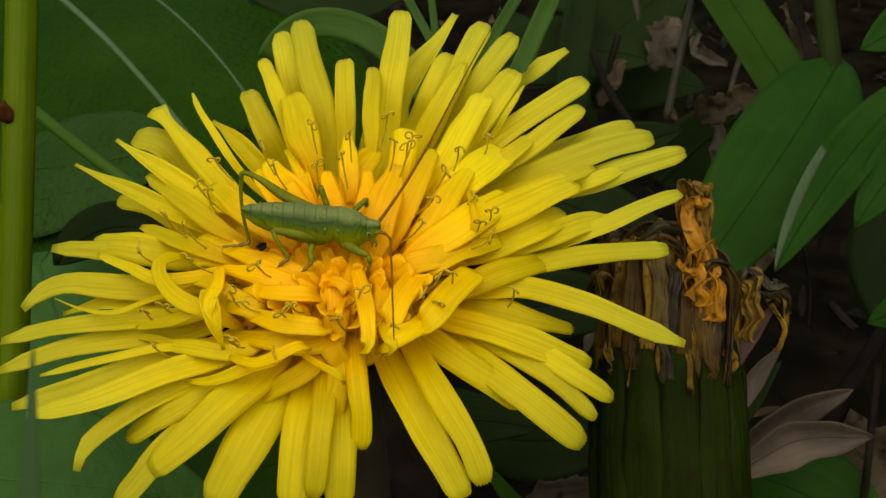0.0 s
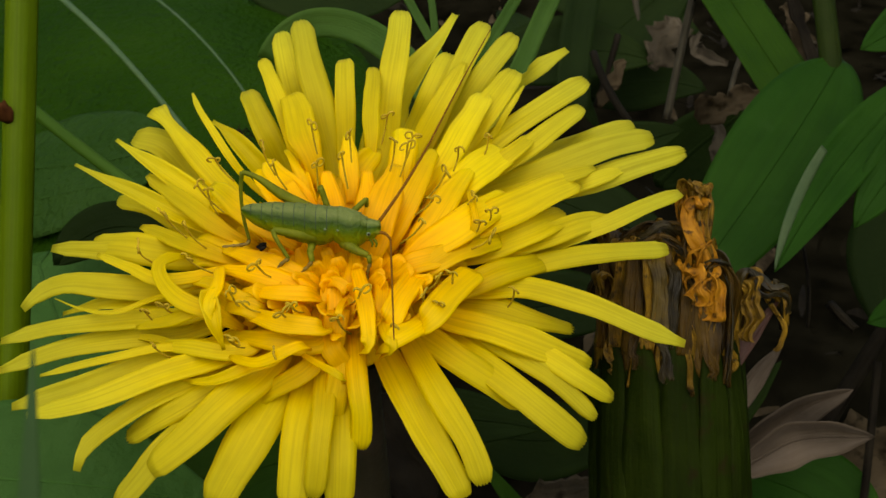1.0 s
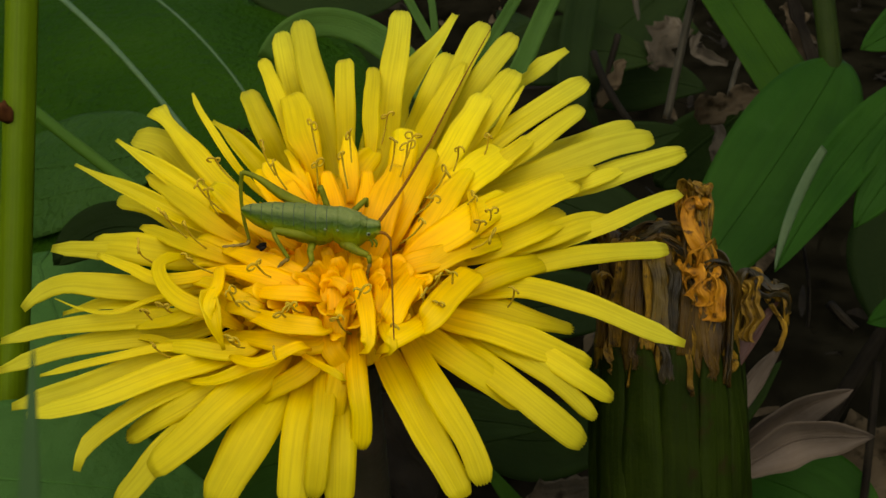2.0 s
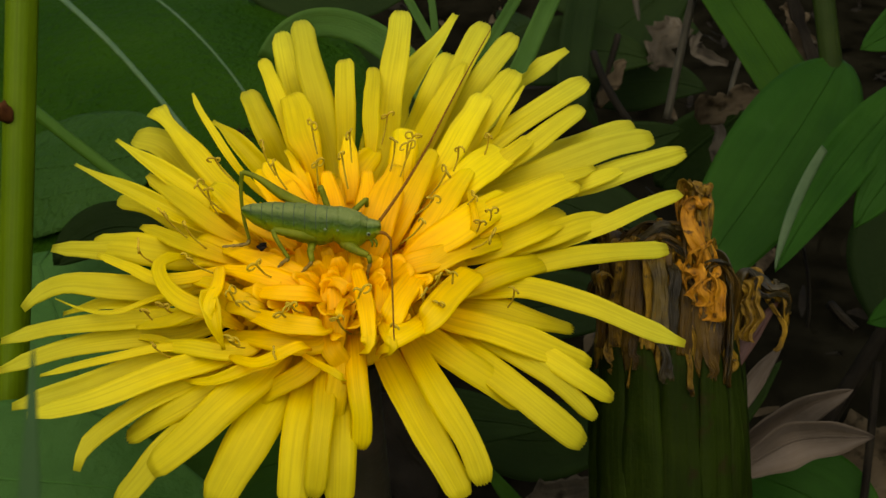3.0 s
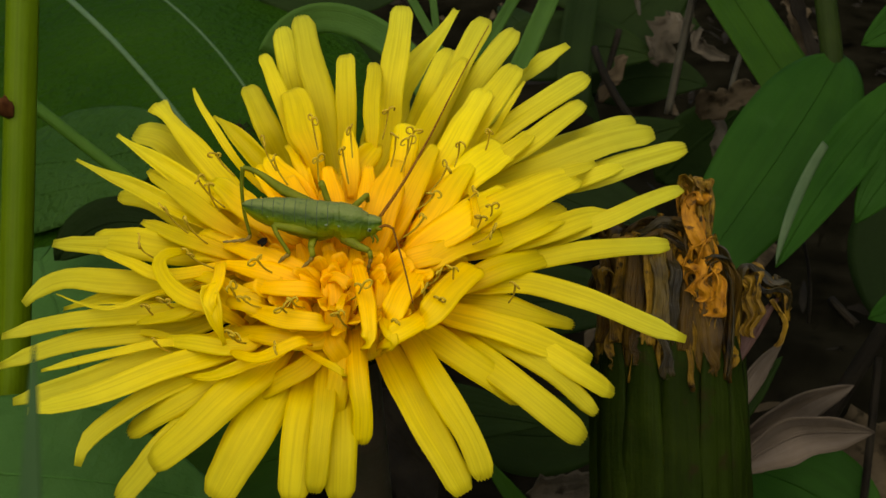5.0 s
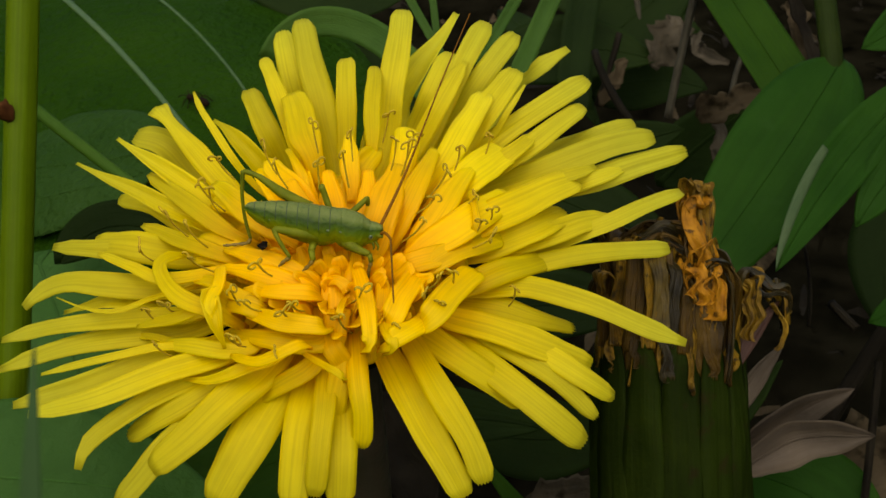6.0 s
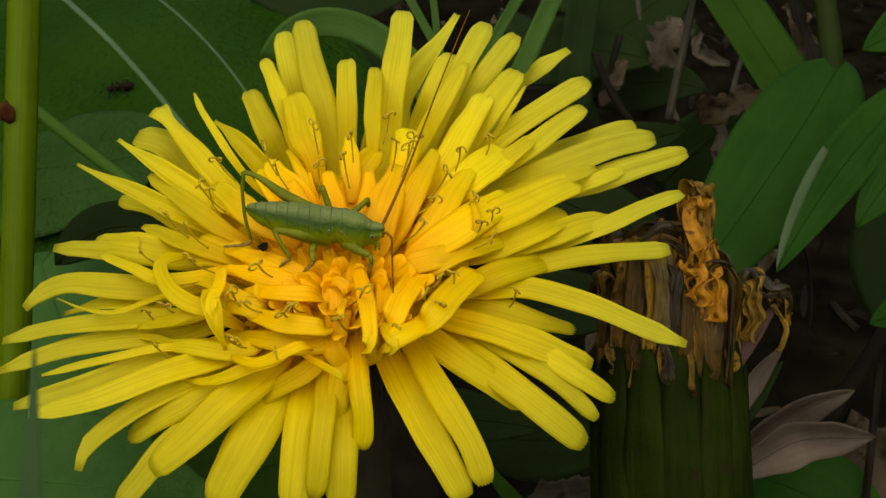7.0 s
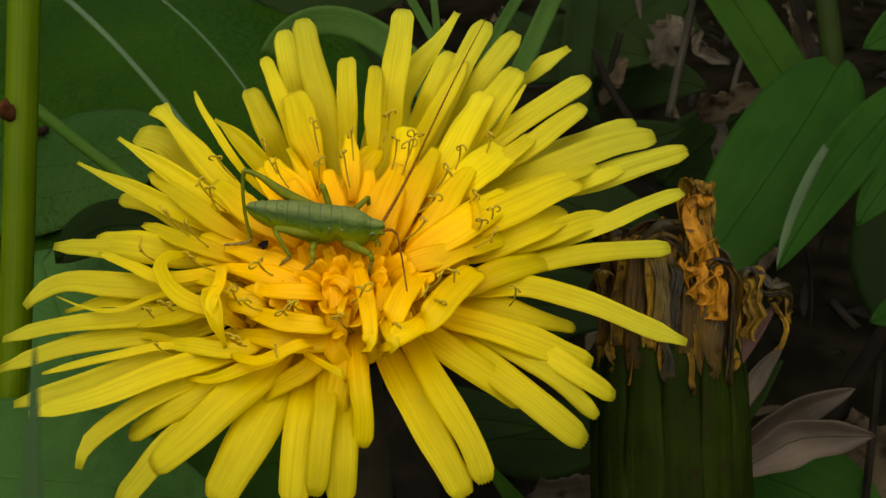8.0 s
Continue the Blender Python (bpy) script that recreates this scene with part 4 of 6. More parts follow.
petal(2.04, "s", PETAL, (1.8, -4.3, 0.6), (2.8, -6.8, 1.1), (4.7, -10.9, 0.8), (6.6, -14.0, -0.4), (8.0, -16.1, -2.2))
petal(1.64, "s", PETAL, (2.4, -3.9, 1.4), (4.6, -7.5, 1.9), (6.5, -11.1, 1.7), (8.3, -13.8, 0.4), (9.2, -15.7, -1.4))
petal(1.87, "s", PETAL, (3.3, -3.2, 0.6), (9.1, -8.8, 1.1), (12.8, -11.6, 0.4), (15.3, -12.6, -1.8))
petal(1.89, "s", PETAL, (2.7, -3.7, 1.4), (4.6, -6.4, 1.9), (6.7, -8.1, 2.0), (9.1, -9.6, 1.3), (11.8, -10.4, -0.6))
petal(1.21, "s", PETAL, (3.7, -2.7, 0.6), (8.8, -6.4, 1.1), (11.8, -8.5, 1.0), (13.8, -9.6, 0.3), (16.1, -11.0, -1.5))
petal(1.51, "s", PETAL, (3.9, -2.4, 0.6), (11.9, -7.3, 1.1), (15.2, -9.2, 0.5), (17.3, -9.5, -1.3))
petal(1.75, "s", PETAL, (3.5, -3.0, 1.4), (6.3, -5.5, 1.9), (9.8, -6.9, 2.0), (12.9, -7.7, 1.3), (15.9, -7.9, -0.3))
petal(1.68, "t", PETAL, (4.0, -2.2, 0.6), (6.7, -3.7, 1.1), (9.9, -4.5, 1.4), (12.3, -4.9, 0.8), (15.2, -4.7, -0.7))
petal(1.59, "q", PETAL, (4.2, -1.8, 1.4), (8.5, -3.6, 1.9), (12.0, -3.5, 2.2), (15.5, -4.6, 1.9), (18.9, -5.8, 1.1), (21.9, -6.3, -0.0))
petal(1.40, "s", PETAL, (4.5, -1.0, 0.6), (8.5, -2.0, 1.1), (13.6, -0.9, 1.8), (17.7, 0.1, 1.4), (21.8, 1.4, 0.4))
petal(1.75, "s", PETAL, (4.0, -2.3, 2.2), (7.4, -4.2, 2.7), (10.9, -2.7, 3.0), (13.4, -0.7, 1.6))
petal(1.28, "s", PETAL, (4.6, 0.3, 0.6), (12.2, 0.7, 1.1), (17.0, 1.5, 2.3), (20.2, 3.4, 2.3), (23.0, 5.5, 1.6))
petal(1.77, "q", PETAL, (4.6, -0.1, 1.4), (9.6, -0.2, 1.9), (13.2, 0.1, 2.8), (15.9, 1.7, 2.5), (18.1, 2.9, 1.7))
petal(2.09, "s", PETAL, (4.6, -0.6, 2.2), (8.5, -1.1, 2.7), (12.1, 0.0, 3.6), (14.9, 2.6, 2.5))
petal(1.76, "s", PETAL, (4.2, 1.8, 0.6), (12.4, 5.4, 1.1), (16.9, 5.5, 2.7), (20.1, 6.8, 3.0), (23.6, 8.6, 2.6))
petal(1.22, "q", PETAL, (4.4, 1.5, 1.4), (13.5, 4.6, 1.9), (16.8, 4.8, 3.4), (19.2, 6.4, 2.8))
petal(1.95, "s", PETAL, (4.1, 2.2, 1.4), (9.7, 5.2, 1.9), (14.3, 6.1, 3.5), (18.1, 7.6, 3.9), (21.3, 8.9, 3.5))
petal(1.40, "s", PETAL, (3.7, 2.8, -0.2), (13.1, 10.0, 0.3), (17.3, 10.1, 2.6), (20.3, 11.4, 2.6))
petal(1.30, "q", PETAL, (4.3, 1.6, 2.2), (10.4, 3.8, 2.7), (14.5, 4.2, 4.1), (17.0, 5.9, 3.5))
petal(2.29, "s", PETAL, (4.6, -0.6, 3.0), (7.0, -1.0, 3.5), (9.9, 0.2, 4.5), (13.2, 2.3, 4.5), (15.6, 4.3, 3.8))
petal(1.57, "s", PETAL, (3.8, 2.6, 1.4), (8.2, 5.8, 1.9), (12.0, 6.9, 4.0), (14.4, 9.0, 4.4), (16.6, 11.3, 4.2))
petal(1.36, "q", PETAL, (4.0, 2.3, 2.2), (8.2, 4.7, 2.7), (11.2, 5.9, 4.6), (13.0, 8.5, 4.2))
petal(1.77, "s", PETAL, (3.4, 3.1, 1.4), (7.4, 6.9, 1.9), (10.9, 8.6, 4.0), (14.1, 10.8, 4.9), (17.0, 13.4, 4.9))
petal(1.81, "q", PETAL, (2.6, 3.8, -0.2), (10.9, 15.9, 0.3), (13.6, 15.9, 3.7), (15.9, 17.4, 4.4))
petal(0.56, "q", PETAL, (3.5, 3.0, 3.0), (9.4, 8.1, 3.5), (11.1, 9.3, 5.4), (12.4, 11.4, 6.0))
petal(1.99, "s", PETAL, (3.2, 3.3, 2.2), (7.1, 7.2, 2.7), (9.7, 9.6, 5.4), (11.9, 13.5, 5.7))
petal(1.82, "s", PETAL, (2.4, 3.9, 1.4), (6.7, 10.9, 1.9), (9.9, 14.0, 5.5), (11.9, 17.3, 6.0))
petal(1.71, "s", PETAL, (2.2, 4.0, 1.4), (5.3, 9.7, 1.9), (8.1, 13.9, 5.6), (9.9, 18.2, 6.3))
petal(1.88, "s", PETAL, (1.7, 4.3, 0.6), (4.5, 11.2, 1.1), (6.1, 13.0, 4.3), (7.4, 16.4, 4.9))
petal(1.43, "q", PETAL, (2.3, 4.0, 2.2), (4.7, 8.3, 2.7), (6.7, 10.4, 5.5), (8.3, 14.1, 5.9))
petal(2.68, "p", PETAL, (0.9, 4.5, -0.2), (2.9, 14.0, 0.3), (4.6, 15.8, 3.3), (6.5, 18.0, 4.8), (7.7, 20.5, 5.3))
petal(1.84, "s", PETAL, (1.3, 4.4, 1.4), (2.7, 9.2, 1.9), (3.1, 11.9, 4.7), (3.5, 15.2, 6.1), (3.8, 19.3, 6.6))
petal(1.19, "s", PETAL, (1.7, 5.5, 2.7), (2.0, 7.2, 4.7), (2.0, 10.1, 5.7), (1.9, 13.7, 5.8))
petal(1.45, "s", PETAL, (0.1, 4.6, 1.4), (0.1, 8.0, 1.9), (-0.0, 11.9, 5.2), (-0.2, 15.1, 5.4))
petal(1.97, "s", PETAL, (-0.4, 4.6, 1.4), (-0.7, 8.0, 1.9), (-1.5, 10.5, 4.4), (-2.4, 13.7, 5.8), (-3.5, 18.4, 6.4))
petal(1.83, "s", PETAL, (-1.1, 4.5, 0.6), (-2.8, 11.2, 1.1), (-4.0, 13.9, 4.6), (-5.0, 18.2, 5.5))
petal(1.15, "s", PETAL, (-1.8, 4.3, 2.2), (-2.9, 7.2, 2.7), (-4.4, 10.4, 5.7), (-5.9, 14.4, 6.0))
petal(2.08, "s", PETAL, (-1.3, 4.1, 3.5), (-2.2, 6.2, 5.6), (-3.6, 10.8, 5.8))
petal(1.64, "s", PETAL, (-2.1, 4.1, 0.6), (-3.9, 7.7, 1.1), (-5.5, 9.7, 3.7), (-7.0, 13.4, 4.0))
petal(0.57, "q", PETAL, (-3.5, 3.0, 2.2), (-5.8, 4.9, 2.7), (-7.5, 6.1, 4.6), (-9.3, 8.9, 5.3), (-10.5, 11.6, 5.2))
petal(1.41, "p", PETAL, (-2.8, 3.6, 1.4), (-4.4, 5.8, 1.9), (-6.9, 7.6, 4.0), (-9.1, 10.1, 3.9))
petal(1.71, "f", PETAL, (-5.3, 2.6, 1.9), (-9.1, 5.7, 4.1), (-11.6, 9.0, 4.4), (-13.2, 11.2, 4.2))
petal(2.21, "s", PETAL, (-3.6, 2.8, -0.2), (-9.5, 7.4, 0.3), (-12.4, 9.2, 2.5), (-14.9, 10.4, 2.3))
petal(1.41, "p", PETAL, (-4.5, 1.1, 1.4), (-6.3, 1.5, 1.9), (-9.6, 3.6, 3.5), (-13.0, 6.2, 3.8), (-15.5, 8.7, 3.5))
petal(1.28, "q", PETAL, (-4.8, -0.7, 2.7), (-6.9, -0.2, 3.7), (-10.1, 2.3, 4.0), (-12.9, 5.4, 3.3))
petal(1.16, "p", PETAL, (-4.6, 0.2, 1.4), (-6.1, 0.2, 1.9), (-9.4, 1.3, 3.0), (-12.5, 3.0, 3.4), (-15.5, 4.8, 3.3), (-18.1, 6.8, 2.9))
petal(1.36, "s", PETAL, (-4.6, 0.7, 0.6), (-6.7, 1.0, 1.1), (-9.9, 1.7, 2.2), (-12.5, 3.6, 2.2), (-15.2, 4.9, 1.5))
petal(1.14, "q", PETAL, (-4.3, -2.6, 2.7), (-7.5, -1.9, 3.5), (-10.2, -0.4, 3.1), (-12.9, 1.7, 2.2))
petal(1.08, "q", PETAL, (-5.1, -6.9, 1.9), (-6.3, -7.5, 4.3), (-8.6, -6.8, 4.8), (-10.0, -5.3, 4.6), (-10.6, -3.7, 4.3), (-10.2, -2.6, 3.9), (-9.4, -1.8, 3.2))
petal(0.93, "s", PETAL_INNER, (-3.5, -5.9, 1.9), (-4.7, -6.5, 4.3), (-6.8, -5.1, 4.0), (-8.6, -3.7, 3.0))
petal(0.83, "s", PETAL_INNER, (-5.5, -7.3, 2.7), (-6.7, -8.0, 5.1), (-6.6, -6.0, 5.1), (-6.8, -3.7, 4.2))
petal(1.17, "p", PETAL_INNER, (-5.6, -6.4, 2.7), (-6.9, -6.9, 5.1), (-6.5, -8.4, 4.6), (-6.1, -9.2, 3.0))
petal(1.37, "t", PETAL_INNER, (-3.0, -6.5, 1.9), (-4.1, -7.3, 4.3), (-5.8, -6.4, 4.1), (-7.6, -5.1, 2.9))
petal(0.88, "q", PETAL, (-5.4, -6.2, 1.9), (-6.7, -6.6, 4.3), (-9.0, -7.4, 3.8), (-11.7, -7.1, 2.4))
petal(0.58, "q", PETAL, (-2.9, -3.5, 1.4), (-6.9, -8.2, 1.9), (-10.8, -7.3, 1.7), (-13.7, -5.7, 0.1))
petal(1.14, "t", PETAL_INNER, (-2.1, -4.1, 2.2), (-4.7, -8.9, 2.7), (-8.4, -8.4, 2.5), (-11.7, -6.8, 0.7))
petal(1.08, "q", PETAL_INNER, (-0.3, -5.4, 2.7), (-1.0, -6.6, 5.1), (-3.0, -6.6, 5.1), (-5.3, -5.5, 4.0))
petal(1.18, "q", PETAL_INNER, (-0.1, -7.7, 2.7), (-0.3, -9.1, 5.1), (-2.8, -8.6, 4.8), (-5.2, -6.7, 3.6))
petal(0.76, "q", PETAL, (-1.0, -9.2, 2.7), (-1.3, -10.5, 5.1), (-3.6, -11.1, 4.3), (-5.7, -9.6, 2.9))
petal(1.41, "t", PETAL_INNER, (-0.1, -4.6, 3.0), (-0.3, -8.8, 3.5), (-3.2, -8.9, 3.6), (-6.4, -6.9, 1.7))
petal(0.98, "s", PETAL_INNER, (2.2, -8.9, 2.7), (2.7, -10.2, 5.1), (2.3, -7.8, 5.5), (1.6, -4.3, 4.8))
petal(0.86, "s", PETAL_INNER, (2.1, -9.2, 2.7), (2.5, -10.5, 5.1), (2.6, -8.5, 5.0), (2.7, -6.2, 4.1))
petal(1.51, "s", PETAL_INNER, (2.9, -7.5, 2.7), (3.7, -8.6, 5.1), (4.5, -6.8, 5.2), (5.4, -4.4, 4.3))
petal(1.14, "t", PETAL_INNER, (2.4, -7.0, 1.9), (3.1, -8.1, 4.3), (3.2, -6.3, 4.7), (2.8, -3.8, 4.0))
petal(1.32, "s", PETAL_INNER, (3.0, -9.0, 2.7), (3.7, -10.2, 5.1), (5.1, -9.1, 4.9), (6.3, -6.4, 3.6))
petal(0.78, "s", PETAL_INNER, (3.2, -9.4, 2.7), (3.9, -10.6, 5.1), (3.5, -9.1, 4.9), (3.2, -7.0, 3.8))
petal(1.13, "p", PETAL_INNER, (1.6, -6.3, 1.9), (2.3, -7.5, 4.3), (2.7, -8.5, 3.8), (3.0, -8.7, 2.4))
petal(1.83, "s", PETAL_INNER, (4.8, -7.7, 2.7), (5.9, -8.6, 5.1), (7.4, -6.3, 4.9), (8.9, -3.7, 3.8))
petal(0.81, "q", PETAL_INNER, (0.6, -4.5, 1.9), (1.1, -5.8, 4.3), (0.4, -5.3, 4.6), (-0.6, -5.0, 3.8))
petal(0.47, "q", PETAL_INNER, (0.6, -7.1, 2.7), (0.7, -8.4, 5.1), (0.8, -7.8, 5.2), (0.9, -6.2, 4.2))
petal(1.79, "t", PETAL_INNER, (-0.5, -4.6, 2.2), (-0.8, -7.2, 2.7), (-0.9, -4.8, 3.5), (-1.4, -1.6, 3.2))
petal(1.90, "t", PETAL_INNER, (0.4, -4.6, 2.2), (0.6, -7.7, 2.7), (0.7, -5.5, 4.0), (0.3, -1.4, 3.4))
petal(1.73, "t", PETAL_INNER, (1.3, -4.4, 2.2), (2.1, -6.8, 2.7), (1.9, -4.1, 3.5), (1.9, -1.1, 3.3))
petal(1.61, "t", PETAL_INNER, (2.3, -4.0, 2.2), (3.1, -5.5, 2.7), (3.0, -3.2, 3.5), (2.7, -0.1, 3.3))
petal(1.59, "t", PETAL_INNER, (-1.4, -4.4, 2.2), (-2.0, -6.6, 2.7), (-2.3, -4.2, 3.3), (-2.9, -1.5, 3.0))
petal(1.16, "t", PETAL_INNER, (-0.1, -4.6, 3.0), (-0.1, -6.4, 3.5), (-0.1, -4.6, 4.3), (-0.5, -1.8, 4.1))
petal(1.17, "t", PETAL_INNER, (0.9, -4.5, 3.0), (1.3, -6.4, 3.5), (1.3, -4.5, 4.3), (1.3, -1.8, 4.0))
petal(1.16, "t", PETAL_INNER, (-1.3, -5.7, 3.5), (-1.6, -4.0, 4.2), (-2.1, -1.8, 3.9))
petal(0.53, "q", PETAL, (7.4, -1.9, 2.7), (8.8, -1.5, 5.1), (8.7, -0.1, 5.6), (8.4, 2.0, 5.2))
petal(1.86, "s", PETAL_INNER, (3.9, 3.1, 3.5), (4.2, 5.3, 4.9), (4.2, 8.0, 5.2))
petal(1.25, "t", PETAL_INNER, (0.9, 2.5, 3.5), (0.7, 4.6, 5.0), (0.4, 7.1, 5.3))
petal(2.13, "t", PETAL_INNER, (1.3, -3.2, 1.9), (2.3, -2.2, 4.3), (3.2, 0.0, 6.0), (3.8, 4.0, 5.6))
petal(2.56, "s", PETAL_INNER, (5.6, 1.0, 3.5), (8.5, 3.5, 5.0), (11.0, 6.4, 4.5))
petal(1.83, "s", PETAL_INNER, (4.0, 2.3, 3.0), (5.2, 3.1, 3.5), (7.4, 5.6, 5.6), (9.6, 10.9, 5.8))
petal(2.19, "s", PETAL_INNER, (3.9, -3.1, 1.9), (5.3, -2.7, 4.3), (8.4, -0.7, 5.2), (11.2, 2.4, 4.1))
petal(1.70, "q", PETAL_INNER, (-0.3, -0.0, 3.5), (-2.7, 1.9, 5.2), (-4.9, 5.2, 4.7))
petal(1.62, "q", PETAL_INNER, (-2.2, -1.5, 3.5), (-5.4, 0.3, 4.7), (-8.3, 3.9, 3.9))
petal(1.37, "t", PETAL_INNER, (0.0, -4.3, 1.9), (-1.1, -5.0, 4.3), (-3.9, -4.1, 5.0), (-6.9, -1.8, 3.8))
petal(1.30, "t", PETAL_INNER, (-0.2, -4.7, 1.9), (-1.1, -5.7, 4.3), (-3.8, -5.1, 4.9), (-7.0, -3.2, 3.5))
petal(1.84, "t", PETAL_INNER, (4.0, -2.3, 1.9), (5.3, -1.8, 4.3), (7.0, 0.9, 5.6), (8.8, 4.8, 4.9))
petal(1.67, "t", PETAL_INNER, (2.5, -2.2, 1.9), (3.5, -1.3, 4.3), (4.9, 1.1, 5.9), (6.3, 5.7, 5.4))
petal(1.56, "t", PETAL_INNER, (1.0, -3.0, 1.9), (1.8, -1.8, 4.3), (2.1, 0.4, 5.6), (2.0, 3.4, 5.7))
petal(1.55, "t", PETAL_INNER, (0.2, -2.7, 1.9), (-0.0, -1.3, 4.3), (-0.0, 0.5, 5.6), (-0.6, 3.2, 5.8))
petal(1.55, "t", PETAL_INNER, (-0.3, -2.9, 1.9), (-1.0, -1.8, 4.3), (-1.8, -0.3, 5.3), (-3.1, 2.6, 5.5))
petal(1.68, "s", PETAL_INNER, (4.6, -3.7, 1.9), (6.0, -3.7, 4.3), (8.4, -2.0, 4.3), (10.6, -0.4, 3.3))
petal(1.52, "t", PETAL_INNER, (3.2, -3.8, 1.9), (4.6, -3.7, 4.3), (6.7, -3.0, 4.4), (9.2, -1.4, 3.4))

# young florets that stand close together in the heart
for k in range(46):
    w, r = 2.4 * k, 3.3 * math.sqrt((k + 0.5) / 46)
    out = Vector((math.cos(w) * 1.2, math.sin(w) * 0.8, 0))
    root = Vector((0.7, -5.7, 3.1)) + out * r
    tip = root + out * (0.45 + 0.3 * r) + Vector((head_rng.uniform(-0.3, 0.3), -0.25, head_rng.uniform(1.3, 2.5) - 0.18 * r))
    petal(head_rng.uniform(0.75, 1.25), "s" if k % 3 else "t", PETAL_INNER, root, root.lerp(tip, 0.55) + Vector((0, 0, 0.25)), tip, nu=7, nv=10, loose=0.5)
# styles with curled stigmas
style((-1.3, 4.5, 6.0), (-1.6, 5.3, 7.8))
style((1.0, 3.4, 6.3), (0.9, 4.3, 8.0))
style((0.9, 0.9, 6.4), (0.6, 1.7, 8.5))
style((-3.8, 2.5, 6.0), (-4.5, 3.0, 7.9))
style((-2.9, 0.8, 6.4), (-3.6, 1.1, 8.3))
style((-6.4, 2.1, 5.9), (-7.4, 2.4, 7.4))
style((-7.1, -0.5, 5.4), (-7.5, -0.5, 7.6))
style((-9.3, -0.5, 3.3), (-10.5, -0.5, 5.5))
style((-8.0, -1.6, 3.6), (-9.0, -1.8, 5.9))
style((-7.1, -4.0, 3.9), (-8.5, -4.4, 5.7))
style((-11.3, -2.5, 3.3), (-11.9, -2.7, 4.8))
style((9.4, 5.3, 4.7), (9.8, 5.7, 6.4))
style((7.5, 3.0, 5.9), (7.8, 3.4, 7.3))
style((5.8, 0.8, 5.6), (7.0, 0.9, 7.8))
style((5.1, -0.4, 5.4), (6.2, -0.4, 6.7))
style((4.2, -2.1, 4.6), (5.6, -2.5, 6.8))
style((9.5, -0.4, 4.4), (9.8, -0.4, 5.7))
style((8.4, -1.5, 4.3), (9.1, -1.6, 5.9))
style((4.3, 3.7, 5.8), (4.9, 4.3, 7.7))
style((2.8, 5.8, 5.7), (3.2, 6.6, 7.4))
style((-5.0, -6.6, 3.5), (-5.5, -7.3, 5.9))
style((-9.0, -6.6, 3.1), (-9.6, -7.2, 4.6))
style((-10.1, -6.7, 2.2), (-10.8, -7.2, 4.1))
style((-5.1, -9.0, 3.2), (-5.5, -9.8, 4.8))
style((-4.8, -9.2, 3.2), (-5.2, -10.0, 4.8))
style((-2.1, -8.0, 4.6), (-2.4, -8.8, 5.9))
style((-1.4, -7.5, 4.4), (-1.9, -8.4, 6.1))
style((-3.1, -10.0, 2.8), (-2.7, -10.8, 4.8))
style((-9.1, -8.7, 1.4), (-10.1, -9.3, 3.5))
style((1.4, -8.3, 3.4), (0.8, -9.2, 5.8))
style((5.6, -6.6, 3.7), (5.7, -7.3, 5.8))
style((5.5, -7.1, 3.6), (6.6, -7.7, 5.4))
style((7.3, -5.2, 3.7), (7.4, -5.7, 5.8))
style((5.7, -5.5, 4.0), (6.6, -6.1, 5.9))
style((8.6, -2.2, 4.2), (9.8, -2.4, 5.5))
style((10.8, -5.3, 2.3), (11.1, -5.7, 4.3))
style((-0.9, 0.3, 6.7), (-0.9, 0.8, 8.5))
style((1.3, -6.7, 4.2), (2.1, -7.6, 6.4))
style((3.4, -8.6, 3.2), (4.1, -9.4, 5.3))
style((-3.7, -7.3, 4.1), (-4.7, -8.1, 5.8))
style((-6.9, 0.1, 5.1), (-8.2, 0.1, 7.4))
style((3.4, 3.0, 5.7), (3.8, 3.6, 7.9))
style((4.1, 2.5, 5.9), (4.6, 3.0, 8.0))
style((-3.2, -5.0, 4.5), (-4.1, -5.7, 6.6))
style((7.3, 0.5, 4.4), (8.8, 0.5, 6.0))

# ---- the withered dandelion head ----
withered = new("withered_dandelion")
tagged(withered, "withered dandelion head with shrivelled brown and orange florets", "flower")
W_LOW, W_TOP = Vector((23.59, -4.48, 21.17)), Vector((23.38, 4.15, 33.49))
w_axis = (W_TOP - W_LOW).normalized()
w_right = Vector((1, 0, 0))
w_near = w_axis.cross(w_right).normalized() * -1.0
if w_near.y > 0:
    w_near = -w_near


def w_at(right, near, height):
    """A point of the withered head: millimetres from its axis and above its rim."""
    return W_TOP + w_right * right + w_near * near + w_axis * height


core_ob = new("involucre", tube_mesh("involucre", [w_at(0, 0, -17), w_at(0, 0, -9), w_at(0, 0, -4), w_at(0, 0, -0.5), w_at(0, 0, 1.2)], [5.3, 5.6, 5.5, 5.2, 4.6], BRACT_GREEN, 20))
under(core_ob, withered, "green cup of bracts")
under(new("stem", tube_mesh("stem", [(W_LOW.x, W_LOW.y + 6, -8), (W_LOW.x, W_LOW.y + 3, 8), w_at(0, 0, -17)], [2.2, 2.2, 4.8], STALK, 12)), withered, "flower stalk")
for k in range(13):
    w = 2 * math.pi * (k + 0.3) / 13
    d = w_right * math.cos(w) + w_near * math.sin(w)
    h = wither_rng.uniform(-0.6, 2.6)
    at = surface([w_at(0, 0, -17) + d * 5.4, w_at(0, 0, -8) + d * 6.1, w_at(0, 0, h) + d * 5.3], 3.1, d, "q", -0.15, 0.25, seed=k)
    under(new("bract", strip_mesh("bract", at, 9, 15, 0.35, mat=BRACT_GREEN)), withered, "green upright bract")


